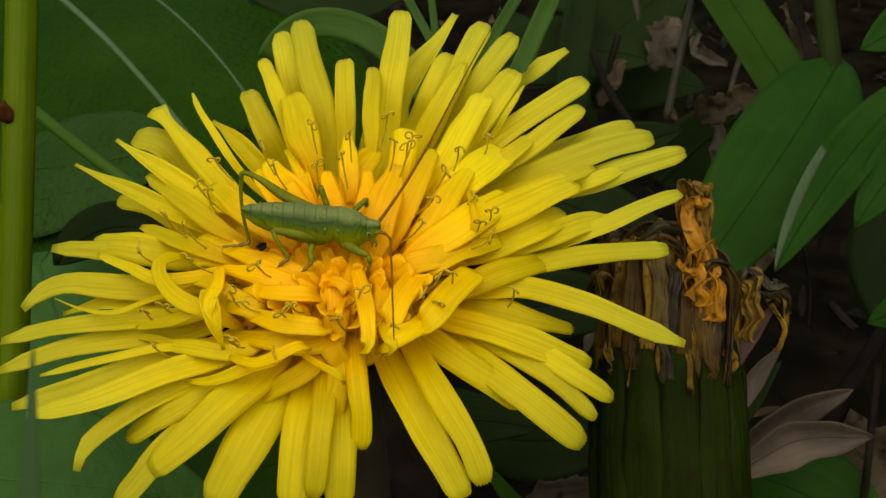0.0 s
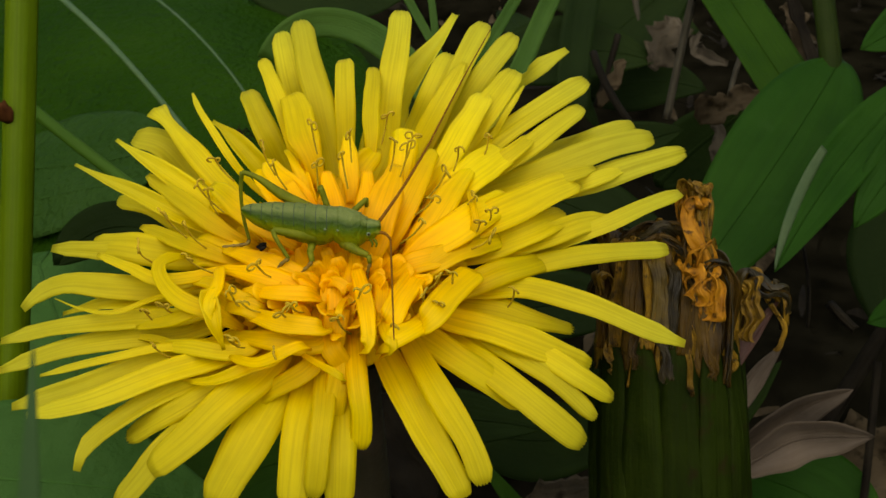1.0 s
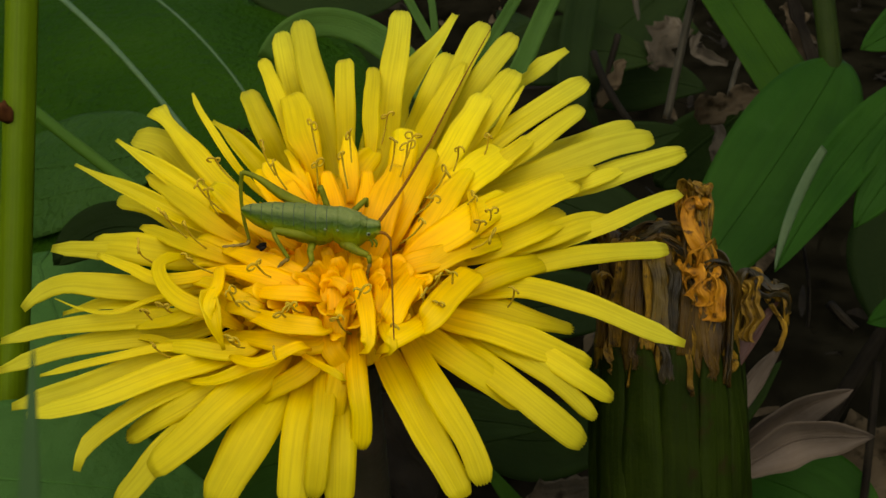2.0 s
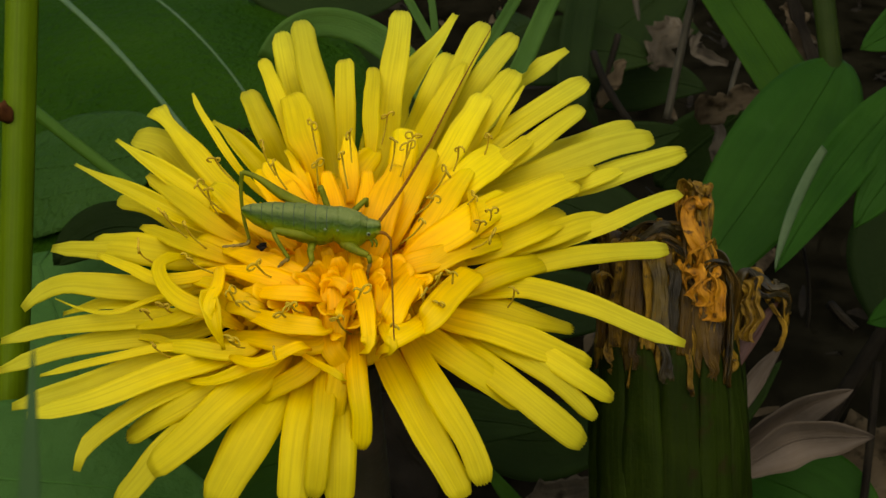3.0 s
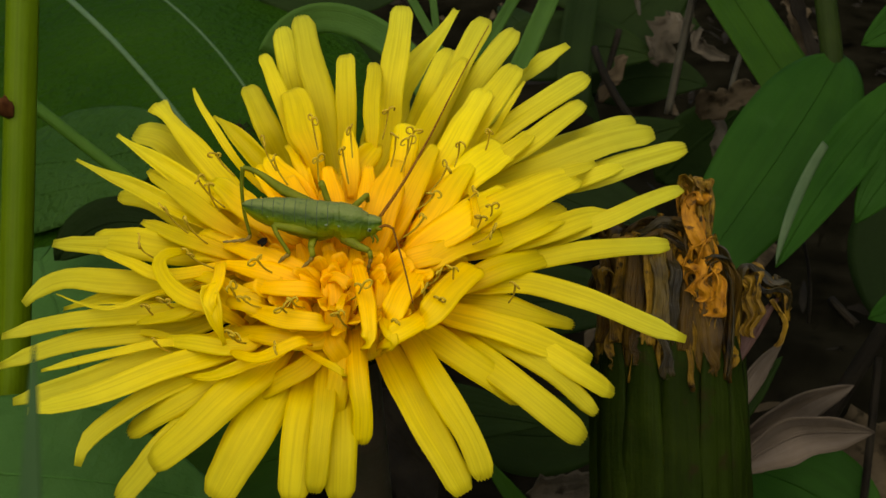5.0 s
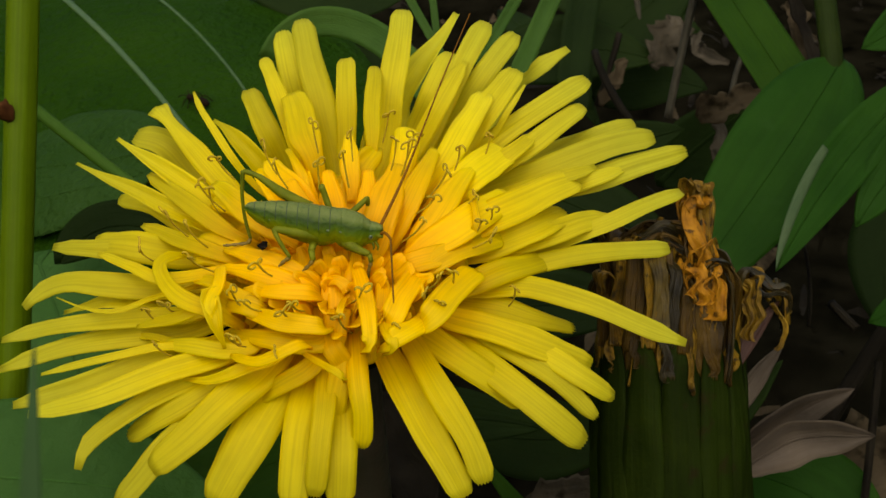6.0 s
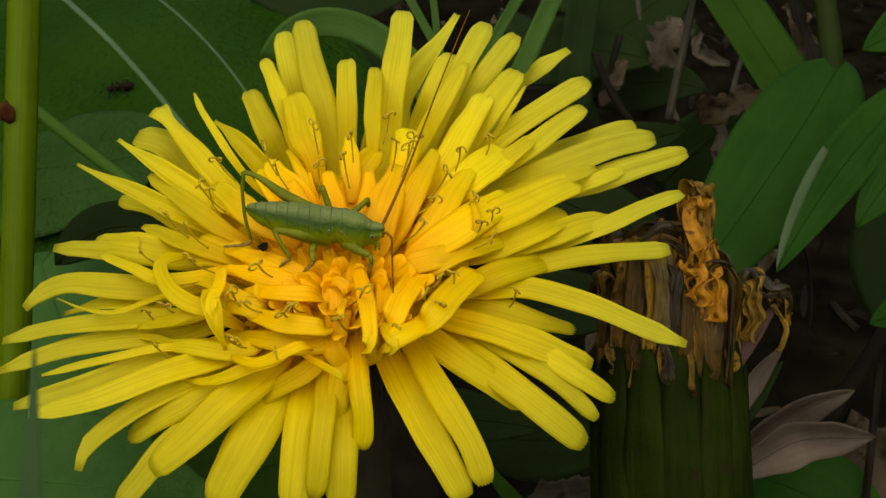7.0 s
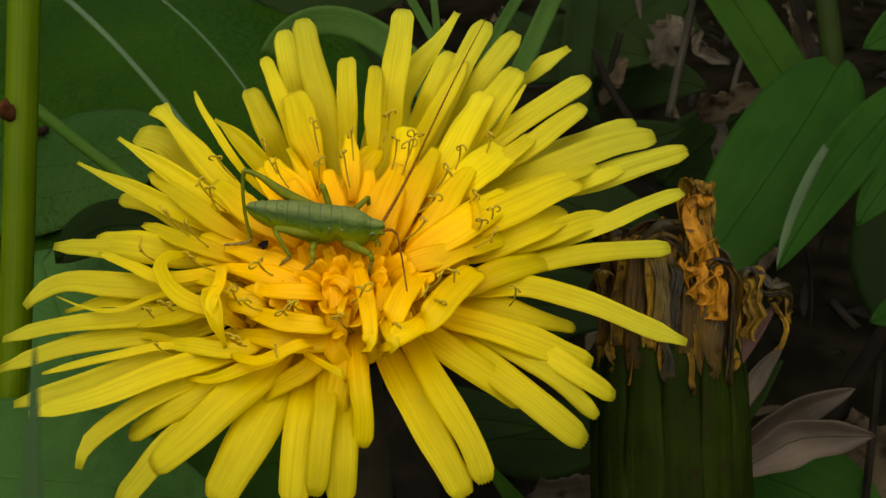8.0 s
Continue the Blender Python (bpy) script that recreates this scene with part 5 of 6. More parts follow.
def shred(p0, d, rise, curl, width, mat, turns, j=0.15, drift=1.5):
    """A shrivelled floret: rises from p0, then rolls over in direction d."""
    pts = []
    for k in range(15):
        s = k / 14
        if s < 0.62:
            q = p0 + w_axis * rise * s / 0.62 + d * (curl * 0.5 * (s / 0.62) ** 3 + drift * smooth(0.0, 0.62, s))
            last = q
        else:
            w = (s - 0.62) / 0.38 * turns
            q = last + d * curl * math.sin(w) * 0.8 + w_axis * curl * (1 - math.cos(w)) * -0.6 + w_axis * curl * 0.5 * math.sin(w)
        pts.append(q + Vector((wither_rng.uniform(-j, j), wither_rng.uniform(-j, j), wither_rng.uniform(-j, j) * 0.6)))
    face = (d + w_axis * 0.2).normalized()

    def at(u, v):
        x = v * 14
        i = min(13, int(x))
        c = pts[i].lerp(pts[i + 1], smooth(0, 1, x - i))
        t = (pts[min(14, i + 2)] - pts[max(0, i - 1)]).normalized()
        s = t.cross(face)
        s = s.normalized() if s.length > 0.05 else w_right.copy()
        nrm = s.cross(t).normalized()
        h = width / 2 * (0.75 + 0.25 * math.sin(7 * v + width * 9))
        return c + s * u * h + nrm * (0.35 * h * u * u + 0.12 * math.sin(u * 5 + v * 11)), nrm
    under(new("shrivelled_floret", strip_mesh("shrivelled_floret", at, 7, 29, 0.12, mat=mat)), withered)


def fold(path, side, width, mat, crease=0.5, nv=33, nu=11, ragged=0.25, loose=0.1):
    """A limp wet floret or lock of florets laid along a path of (right, near, height), creased lengthwise."""
    pts = [w_at(*p) + Vector((wither_rng.uniform(-1, 1), wither_rng.uniform(-1, 1), wither_rng.uniform(-1, 1))) * loose for p in path]
    side = Vector(side).normalized()
    seed = wither_rng.random() * 30

    def at(u, v):
        c = spline(pts, v)
        t = (spline(pts, min(1, v + 0.02)) - spline(pts, max(0, v - 0.02))).normalized()
        s = (side - t * side.dot(t)).normalized()
        nrm = s.cross(t).normalized()
        h = width / 2 * (1 + ragged * noise.noise((v * 5, seed, 0.3))) * (1 - 0.5 * smooth(0.85, 1, v))
        lift = crease * 0.4 * noise.noise((u * 2.2 + seed, v * 2.6, seed)) + crease * 0.2 * noise.noise((u * 5 + seed, v * 7, 3.3)) - 0.14 * h * u * u
        drift = 0.7 * ragged * noise.noise((v * 4, seed, 9.1))
        return c + s * (u * h + drift) + nrm * lift, nrm
    return under(new("shrivelled_floret", strip_mesh("shrivelled_floret", at, nu, nv, 0.12, mat=mat)), withered)


# the mass of fine curled florets inside
for k in range(58):
    w = 2 * math.pi * k / 58 * 3 + wither_rng.uniform(-0.2, 0.2)
    r = wither_rng.uniform(0.4, 3.2)
    d = w_right * math.cos(w) + w_near * math.sin(w)
    mat = wither_rng.choice((WITHER_BROWN, WITHER_GREY, WITHER_BROWN, WITHER_YELLOW, WITHER_BROWN))
    shred(w_at(0, 0, wither_rng.uniform(-4.0, -1.5)) + d * r, (d - w_right * 0.5).normalized(), wither_rng.uniform(9.0, 13.0) - 0.9 * r * max(0.0, math.cos(w)), wither_rng.uniform(0.35, 0.9), wither_rng.uniform(0.5, 1.1), mat, wither_rng.uniform(2.5, 5.5), 0.18)
# broad dark folds that stand round it
for k in range(23):
    w = 2 * math.pi * (k + wither_rng.uniform(-0.45, 0.45)) / 23
    c, s = math.cos(w), math.sin(w)
    tall = wither_rng.uniform(4.0, 8.8) - 1.2 * c
    r0, r1, r2 = wither_rng.uniform(4.2, 4.9), wither_rng.uniform(4.0, 4.9), wither_rng.uniform(3.3, 4.3)
    tip = wither_rng.uniform(-1.2, 0.9)
    low = wither_rng.uniform(-5.5, -3.0)
    fold([(c * (r0 - 0.6), s * (r0 - 0.6), low), (c * r0, s * r0, 0.5), (c * r1, s * r1, tall * 0.55), (c * r2 - 0.4, s * r2, tall),
          (c * (r2 + tip) - 0.6, s * (r2 + tip), tall + 0.5), (c * (r2 + tip * 1.5) - 0.6, s * (r2 + tip * 1.5), tall - 0.9)],
         w_right * -s + w_near * c, wither_rng.uniform(1.6, 3.6), wither_rng.choice((WITHER_BROWN, WITHER_GREY, WITHER_BROWN, WITHER_BROWN, WITHER_YELLOW)), 1.1, ragged=0.6, loose=0.45)
# broad limp sheets on the near side, olive and tan
for right, low, high, lean, width, mat in ((-5.0, 1.2, 7.8, 0.5, 1.1, WITHER_BROWN), (-4.1, 1.4, 8.6, 0.4, 1.0, WITHER_YELLOW), (-3.1, 1.0, 8.3, 0.3, 1.5, WITHER_BROWN), (-2.2, 1.3, 8.4, 0.1, 0.8, WITHER_YELLOW),
                                           (-1.3, 2.6, 8.0, -0.5, 1.2, WITHER_PALE), (-0.5, 1.2, 7.4, 0.0, 0.9, WITHER_GREY), (0.3, 0.9, 6.4, 0.2, 1.0, WITHER_BROWN)):
    near = math.sqrt(max(1.0, 28 - right * right))
    fold([(right - 0.2, near + 0.1, low), (right, near + 0.25, low * 0.6 + high * 0.4), (right + lean * 0.6, near, high - 1.0), (right + lean, near - 0.8, high)], w_right + w_near * 0.2, width, mat, 0.7, ragged=0.45, loose=0.15)
# golden creases between the folds
for right, low, high, width in ((-4.2, 0.5, 7.5, 0.35), (-3.0, -1.5, 7.0, 0.45), (-1.9, 1.0, 8.0, 0.6), (-0.8, 3.0, 7.0, 0.7), (0.9, -2.0, 5.0, 0.4), (3.3, -1.5, 4.0, 0.4)):
    near = math.sqrt(max(1.0, 27 - right * right))
    fold([(right - 0.3, near, low), (right, near + 0.1, (low + high) / 2), (right + 0.5, near - 0.5, high), (right + 0.8, near - 1.2, high + 0.3)], w_right, width, WITHER_YELLOW, 0.3, ragged=0.5)
# the bright orange tuft that stands highest: crumpled upright sheets
for k in range(10):
    r0, n0 = 1.25 + wither_rng.uniform(-0.55, 0.55), 3.9 + wither_rng.uniform(-1.2, 0.6)
    top = wither_rng.uniform(10.0, 13.0)
    fold([(r0 + 0.2, n0, 5.0), (r0 + wither_rng.uniform(-0.3, 0.3), n0 + 0.3, 7.5), (r0 - 0.1 + wither_rng.uniform(-0.4, 0.4), n0 + wither_rng.uniform(-0.3, 0.4), top - 1.5),
          (r0 - 0.2, n0, top), (r0 + wither_rng.uniform(-0.5, 0.6), n0 + 0.5, top + wither_rng.uniform(-0.7, 0.2))],
         w_right + w_near * wither_rng.uniform(-0.7, 0.7), wither_rng.uniform(0.9, 1.7), WITHER_ORANGE if k % 4 else WITHER_YELLOW, 2.0, 33, 15, ragged=0.6)
# an orange sheet folded over below the tuft
fold([(1.1, 3.4, 8.2), (1.3, 4.4, 7.0), (1.6, 5.2, 6.4), (1.6, 5.3, 5.4), (1.5, 5.2, 3.6), (1.7, 5.0, 1.0), (1.8, 4.9, -1.0)], w_right, 1.9, WITHER_BROWN, 1.2, ragged=0.6)
fold([(0.6, 4.4, 6.9), (0.6, 5.3, 6.2), (0.6, 5.5, 4.4), (0.7, 5.3, 2.2), (0.8, 5.2, 0.6)], w_right + w_near * 0.4, 0.6, WITHER_YELLOW, 0.7, ragged=0.9)
fold([(2.4, 4.3, 6.8), (2.4, 5.0, 6.2), (2.4, 5.2, 4.4), (2.3, 5.1, 2.2), (2.2, 5.1, 0.2)], w_right - w_near * 0.4, 0.5, WITHER_YELLOW, 0.7, ragged=0.9)
fold([(1.0, 4.0, 7.2), (1.2, 5.2, 6.8), (1.3, 5.65, 6.0), (1.2, 5.6, 5.0), (1.0, 5.5, 4.4)], w_right + w_axis * 0.1, 1.8, WITHER_ORANGE, 1.8, 33, 17, ragged=0.9)
fold([(1.7, 4.0, 7.0), (1.9, 5.2, 6.5), (2.0, 5.5, 5.7), (1.9, 5.5, 4.2), (1.7, 5.4, 3.4)], w_right + w_axis * 0.2 + w_near * 0.3, 1.7, WITHER_ORANGE, 1.8, 33, 17, ragged=0.9)
# thin bright threads twisted in front of it
for x0, x1, h in ((0.2, 1.6, 8.2), (0.4, 1.9, 7.0), (1.2, 2.3, 8.6)):
    fold([(x0, 4.9, h - 2.4), (x0 + 0.1, 5.3, h - 1.0), ((x0 + x1) / 2, 5.5, h - 0.2), (x1, 5.3, h + 0.3)], w_near * 0.5 + w_axis, 0.3, WITHER_ORANGE, 0.3, ragged=0.6)
# the thick grey roll beside it, bent over and hanging
for k in range(5):
    q = k * 0.28
    fold([(0.8 + q, 4.6, 6.0 + q * 0.5), (1.5 + q * 0.8, 4.9 - q * 0.3, 7.1), (2.5 + q * 0.6, 4.8 - q * 0.3, 7.3 - q * 0.2), (3.2 + q * 0.3, 4.5, 6.5), (3.5 + q * 0.15, 4.3, 4.8), (3.4 + q * 0.2, 4.3, 2.0), (3.1 + q * 0.2, 4.5, -1.2)],
         w_near + w_right * 0.4 + w_axis * 0.4, 1.5, WITHER_GREY if k % 2 else WITHER_BROWN, 0.8, ragged=0.5, loose=0.2)
# small dark curls along the top
for k in range(18):
    p = w_at(wither_rng.uniform(-4.2, 0.6), wither_rng.uniform(2.0, 4.4), wither_rng.uniform(6.0, 8.0))
    shred(p, (w_right * wither_rng.uniform(-1, 1) + w_near * 0.6).normalized(), wither_rng.uniform(1.5, 3.0), wither_rng.uniform(0.3, 0.6), wither_rng.uniform(0.25, 0.6), wither_rng.choice((WITHER_BROWN, WITHER_YELLOW, WITHER_PALE)), wither_rng.uniform(4.0, 7.0), 0.1, 0.3)
# a dark roll across the top on the other side
for k in range(4):
    fold([(-3.8, 3.0 + 0.2 * k, 8.6 - 0.3 * k), (-2.4, 3.6 + 0.2 * k, 9.6 - 0.3 * k), (-0.8, 4.0 + 0.2 * k, 9.8 - 0.35 * k), (0.4, 4.2, 9.2 - 0.4 * k), (0.9, 4.4, 7.8 - 0.4 * k), (0.8, 4.6, 5.8)],
         w_near + w_axis, 0.8, WITHER_GREY if k % 2 else WITHER_BROWN, 1.0, ragged=0.7, loose=0.4)
# the lock that curls over the side, with a pale wavy rim and a hanging hook
for k in range(6):
    q = k * 0.22
    fold([(4.4, 2.6 - q, 1.0), (4.8 + q * 0.3, 2.9 - q, 4.2), (5.0 + q * 0.5, 2.8 - q, 6.4 - q * 0.3), (5.9 + q * 0.4, 2.8 - q, 6.5 - q * 0.4), (6.5 + q * 0.5, 2.8, 5.6 - q * 0.3), (7.4 + q * 0.4, 2.6, 5.3), (8.1 + q * 0.1, 2.5, 4.6), (8.2, 2.4, 3.4 - q)],
         w_near + w_right * -0.3 + w_axis * 0.3, wither_rng.uniform(0.7, 1.4), (WITHER_YELLOW, WITHER_GREY, WITHER_BROWN)[k % 3], 1.2, 41, ragged=0.7, loose=0.3)
fold([(5.2, 3.3, 6.9), (5.7, 3.6, 6.2), (5.9, 3.7, 5.3), (6.5, 3.7, 4.9), (7.3, 3.4, 5.2), (8.0, 3.2, 4.7), (8.1, 3.0, 3.6)], w_near + w_axis * 0.8, 0.5, WITHER_GREY, 0.4)
fold([(4.9, 3.4, 6.0), (5.3, 3.7, 4.8), (5.4, 3.7, 3.2), (5.0, 3.6, 1.6)], w_right + w_near * 0.5, 1.3, WITHER_YELLOW, 1.6, 33, 17, ragged=0.9, loose=0.3)
fold([(7.0, 3.0, 4.4), (7.6, 3.0, 3.6), (7.8, 3.0, 2.4), (7.6, 3.0, 1.4), (7.2, 3.0, 0.9)], w_near + w_right * 0.6, 0.45, WITHER_YELLOW, 0.4)
# limp strands that hang down over the bracts
for right, drop, width, mat in ((-4.6, -0.8, 0.7, WITHER_YELLOW), (-3.2, -0.2, 0.6, WITHER_BROWN), (-1.2, -1.0, 0.8, WITHER_GREY), (0.4, -1.9, 0.45, WITHER_YELLOW), (2.0, -0.8, 0.7, WITHER_BROWN), (3.7, -0.7, 0.7, WITHER_YELLOW)):
    near = math.sqrt(max(0.5, 31 - right * right))
    fold([(right * 0.95, near - 0.6, 3.0), (right, near, 1.2), (right + 0.15, near + 0.2, drop + 0.8), (right + 0.05, near + 0.1, drop)], w_right, width, mat, 0.5, ragged=0.6)
for right, near, high, width, mat, label in ((4.4, 2.2, 4.6, 1.2, BRACT_RED, "reddish bent bract"), (5.0, 0.6, 1.2, 1.5, BRACT_PINK, "pinkish spreading bract"), (5.2, -0.4, 0.0, 1.6, LEAF_SHADED, "green spreading bract")):
    at = surface([w_at(right - 0.6, near, high - 6), w_at(right + 0.8, near, high - 2.5), w_at(right + 3.4, near, high)], width, w_near, "lance", 0.4, 0.2)
    under(new("bract", strip_mesh("bract", at, 9, 15, 0.25, mat=mat)), withered, label)


# ---- the green bush-cricket nymph ----
CRICKET_AT = (-1.19, -3.37, 50.83)
ABDOMEN = ((-4.14, 0.92, 0.13), (-3.94, 0.86, 0.36), (-3.55, 0.71, 0.60), (-3.05, 0.55, 0.78), (-2.37, 0.43, 0.96), (-1.70, 0.28, 1.09), (-1.03, 0.12, 1.20), (-0.35, -0.02, 1.29), (0.33, -0.13, 1.30), (0.95, -0.13, 1.23), (1.43, -0.02, 1.07), (1.72, 0.16, 0.83))
THORAX = ((1.19, -0.00, 1.06), (1.70, -0.21, 1.25), (2.20, -0.42, 1.32), (2.65, -0.48, 1.23), (3.06, -0.46, 1.03), (3.41, -0.42, 0.77))
HEAD = ((2.93, -0.36, 0.74), (3.27, -0.46, 0.76), (3.61, -0.48, 0.71), (3.89, -0.42, 0.58), (4.10, -0.34, 0.40), (4.24, -0.31, 0.20))
cricket = new("bush_cricket")
cricket.location = Vector(CRICKET_AT) * MM
tagged(cricket, "small green bush-cricket nymph with long antennae on the flower", "insect")


def lathe(name, stations, mat, steps, sides=20, flat=0.88, seg=0):
    """A body section turned round its stations (x, z, radius); segments overlap like tergites."""
    xs = [s[0] for s in stations]
    knots = [Vector(s) for s in stations]
    verts, faces, n = [], [], steps
    for i in range(n):
        x = xs[0] + (xs[-1] - xs[0]) * i / (n - 1)
        p = spline(knots, float(np.interp(x, xs, np.linspace(0, 1, len(xs)))))
        z, r = p.y, max(0.05, p.z)
        if seg:
            fr = (i / (n - 1) * seg) % 1.0
            r *= 1.0 + 0.035 * (0.5 - fr) - 0.06 * math.exp(-((fr - 1.0) / 0.08) ** 2)
        for k in range(sides):
            w = 2 * math.pi * k / sides
            verts.append(Vector((x, math.cos(w) * r * flat, z + math.sin(w) * r)) * MM)
    for i in range(n - 1):
        for k in range(sides):
            k2 = (k + 1) % sides
            faces.append((i * sides + k, (i + 1) * sides + k, (i + 1) * sides + k2, i * sides + k2))
    faces.append(tuple(range(sides)))
    faces.append(tuple((n - 1) * sides + k for k in range(sides - 1, -1, -1)))
    me = bpy.data.meshes.new(name)
    me.from_pydata(verts, [], faces)
    me.materials.append(mat)
    layer = me.uv_layers.new(name="UVMap")
    for loop in me.loops:
        k, i = loop.vertex_index % sides, loop.vertex_index // sides
        layer.data[loop.index].uv = (0.5 + 0.5 * math.sin(2 * math.pi * k / sides), i / (n - 1))
    if seg:
        me.materials.append(CRICKET_SEAM)
        for i in range(n - 1):
            for k in range(sides):
                w = 2 * math.pi * (k + 0.5) / sides
                if (i / (n - 1) * seg) % 1.0 > 0.90 and math.sin(w) > 0.35:
                    me.polygons[i * sides + k].material_index = 1
    me.polygons.foreach_set("use_smooth", [True] * len(me.polygons))
    me.update()
    return me


body = new("abdomen", lathe("abdomen", ABDOMEN, CRICKET_GREEN, 109, 24, 0.85, seg=9))
under(body, cricket, "ringed green abdomen with a bluish back")
under(new("thorax", lathe("thorax", THORAX, CRICKET_GREEN, 25, 24, 0.8, seg=3)), body, "green thorax with a saddle-shaped shield")
shield = [(x, z + 0.07, r * 0.975) for x, z, r in THORAX[1:5]]
under(new("pronotum", lathe("pronotum", shield, CRICKET_GREEN, 15, 24, 0.84)), body, "saddle-shaped neck shield")
under(new("head", lathe("head", HEAD, CRICKET_GREEN, 17, 20, 0.85)), body, "green head")


under(ball("eye", (3.51, -0.66, -0.38), 0.13, EYE_PALE), body, "small pale eye")
under(ball("pupil", (3.54, -0.74, -0.34), 0.06, BLACK), body, "dark centre of the eye")
under(ball("eye", (3.62, 0.50, -0.79), 0.12, BLACK), body, "small dark eye")
for dx in (0, -0.25):
    under(new("palp", tube_mesh("palp", [(3.80 + dx, -0.42, -0.85), (3.98 + dx, -0.55, -1.12), (3.93 + dx, -0.58, -1.36)], [0.09, 0.08, 0.05], CRICKET_LEG, 6)), body)


for p in ((-2.55, -0.72, 0.62), (0.95, -1.02, 0.22), (1.70, -1.00, 0.12)):
    under(ball("spiracle", p, 0.09, EYE_PALE, 0.8, 0.3), body, "pale spot on the flank")
under(new("scape", tube_mesh("scape", [(3.70, -0.30, -0.42), (4.02, -0.36, -0.44), (4.26, -0.36, -0.46)], [0.19, 0.16, 0.11], CRICKET_LEG, 8)), body, "thick green root of the feeler")
under(new("scape", tube_mesh("scape", [(3.66, 0.24, -0.12), (3.96, 0.30, -0.18), (4.20, 0.32, -0.16)], [0.19, 0.16, 0.11], CRICKET_LEG, 8)), body, "thick green root of the feeler")


def leg(name, points, radii, split, foot_at, label):
    """Thigh, shin and lobed foot of one leg: the thigh is the part, shin and foot hang from it."""
    thigh = new(name, tube_mesh(name, points[:split + 1], radii[:split + 1], CRICKET_LEG, 10))
    under(thigh, cricket, label)
    shin = new("shin", tube_mesh("shin", points[split:foot_at + 1], radii[split:foot_at + 1], CRICKET_LEG, 8))
    shin.parent = thigh
    if foot_at < len(points) - 1:
        tail = [Vector(p) for p in points[foot_at:]]
        path, lobes = even_path(tail), 9
        pts = [path(k / (lobes - 1)) for k in range(lobes)]
        foot = new("foot", tube_mesh("foot", pts, [(0.15 if k % 2 else 0.10) * (1 - 0.45 * k / lobes) for k in range(lobes)], CRICKET_FOOT, 8, per=3))
        foot.parent = thigh


leg("hind_leg", [(-0.10, 0.90, 0.45), (-1.76, 1.20, 1.26), (-3.25, 1.50, 2.32), (-4.16, 1.60, 2.63), (-4.30, 1.30, 1.40), (-4.23, 0.90, -0.19), (-3.95, 0.50, -1.56), (-4.14, 0.40, -1.83), (-4.87, 0.30, -1.89), (-5.64, 0.30, -1.97)],
    (0.34, 0.33, 0.17, 0.15, 0.12, 0.11, 0.10, 0.09, 0.08, 0.06), 3, 6, "raised hind leg with a sharp knee")
leg("hind_leg", [(0.84, -0.60, -0.66), (-0.62, -0.98, -0.16), (-2.17, -1.10, 0.26), (-1.92, -1.50, -0.22), (-1.24, -1.90, -1.30), (-1.73, -2.00, -1.65), (-2.22, -2.10, -2.34)],
    (0.36, 0.33, 0.17, 0.14, 0.12, 0.11, 0.06), 2, 4, "hind leg folded beside the belly")
leg("middle_leg", [(0.10, -0.80, -0.99), (0.02, -1.50, -1.09), (0.14, -1.90, -1.51), (-0.19, -2.00, -1.90), (-0.64, -2.10, -2.25), (-1.11, -2.10, -2.59)],
    (0.26, 0.20, 0.17, 0.13, 0.12, 0.06), 1, 2, "middle leg")
leg("front_leg", [(2.05, -0.60, -0.96), (2.76, -1.20, -1.17), (3.52, -1.50, -1.34), (3.62, -1.70, -1.78), (3.46, -1.80, -2.39), (3.37, -1.90, -3.29)],
    (0.46, 0.27, 0.17, 0.15, 0.11, 0.06), 2, 3, "front leg")
leg("middle_leg", [(1.27, 0.80, -0.75), (0.83, 1.70, 0.24), (0.49, 2.00, 1.30), (0.68, 2.40, 0.29), (0.60, 3.00, -1.10)], (0.2, 0.2, 0.19, 0.13, 0.1), 2, 4, "middle leg")
leg("front_leg", [(2.28, 0.80, 0.08), (2.80, 1.50, 0.21), (3.28, 1.80, 0.55), (3.29, 2.20, -0.63), (3.40, 2.50, -1.40)], (0.2, 0.19, 0.16, 0.12, 0.1), 2, 4, "front leg")


def antenna(name, length, r0, r1, bow):
    pts = [(length * k / 6, 0, bow * math.sin(math.pi * k / 6)) for k in range(7)]
    return under(new(name, tube_mesh(name, pts, [r0 + (r1 - r0) * k / 6 for k in range(7)], ANTENNA, 6)), cricket, "thin reddish-brown feeler")


near_root = antenna("antenna_root", 0.90, 0.11, 0.08, 0.2)
near_tip = antenna("antenna", 9.34, 0.075, 0.045, 0.25)
far_root = antenna("antenna_root", 6.29, 0.11, 0.065, -0.20)
far_tip = antenna("antenna", 10.92, 0.065, 0.03, 0.15)

# a dark crumb of droppings caught among the florets
crumb = bpy.data.meshes.new("dropping")
cb = bmesh.new()
bmesh.ops.create_icosphere(cb, subdivisions=3, radius=1.0)
for v in cb.verts:
    k = 1 + 0.9 * noise.noise(v.co * 1.6 + Vector((3, 1, 0)))
    v.co = Vector((v.co.x * 0.30 * k, v.co.y * 0.2 * k, v.co.z * 0.2 * k)) * MM
cb.to_mesh(crumb)
cb.free()
crumb.materials.append(BLACK)
crumb_ob = new("dropping", crumb)
crumb_ob.location = Vector((-4.07, -4.63, 49.95)) * MM
crumb_ob.rotation_euler = (0, -0.5, 0)
tagged(crumb_ob, "small dark dropping between the yellow florets", "dropping")

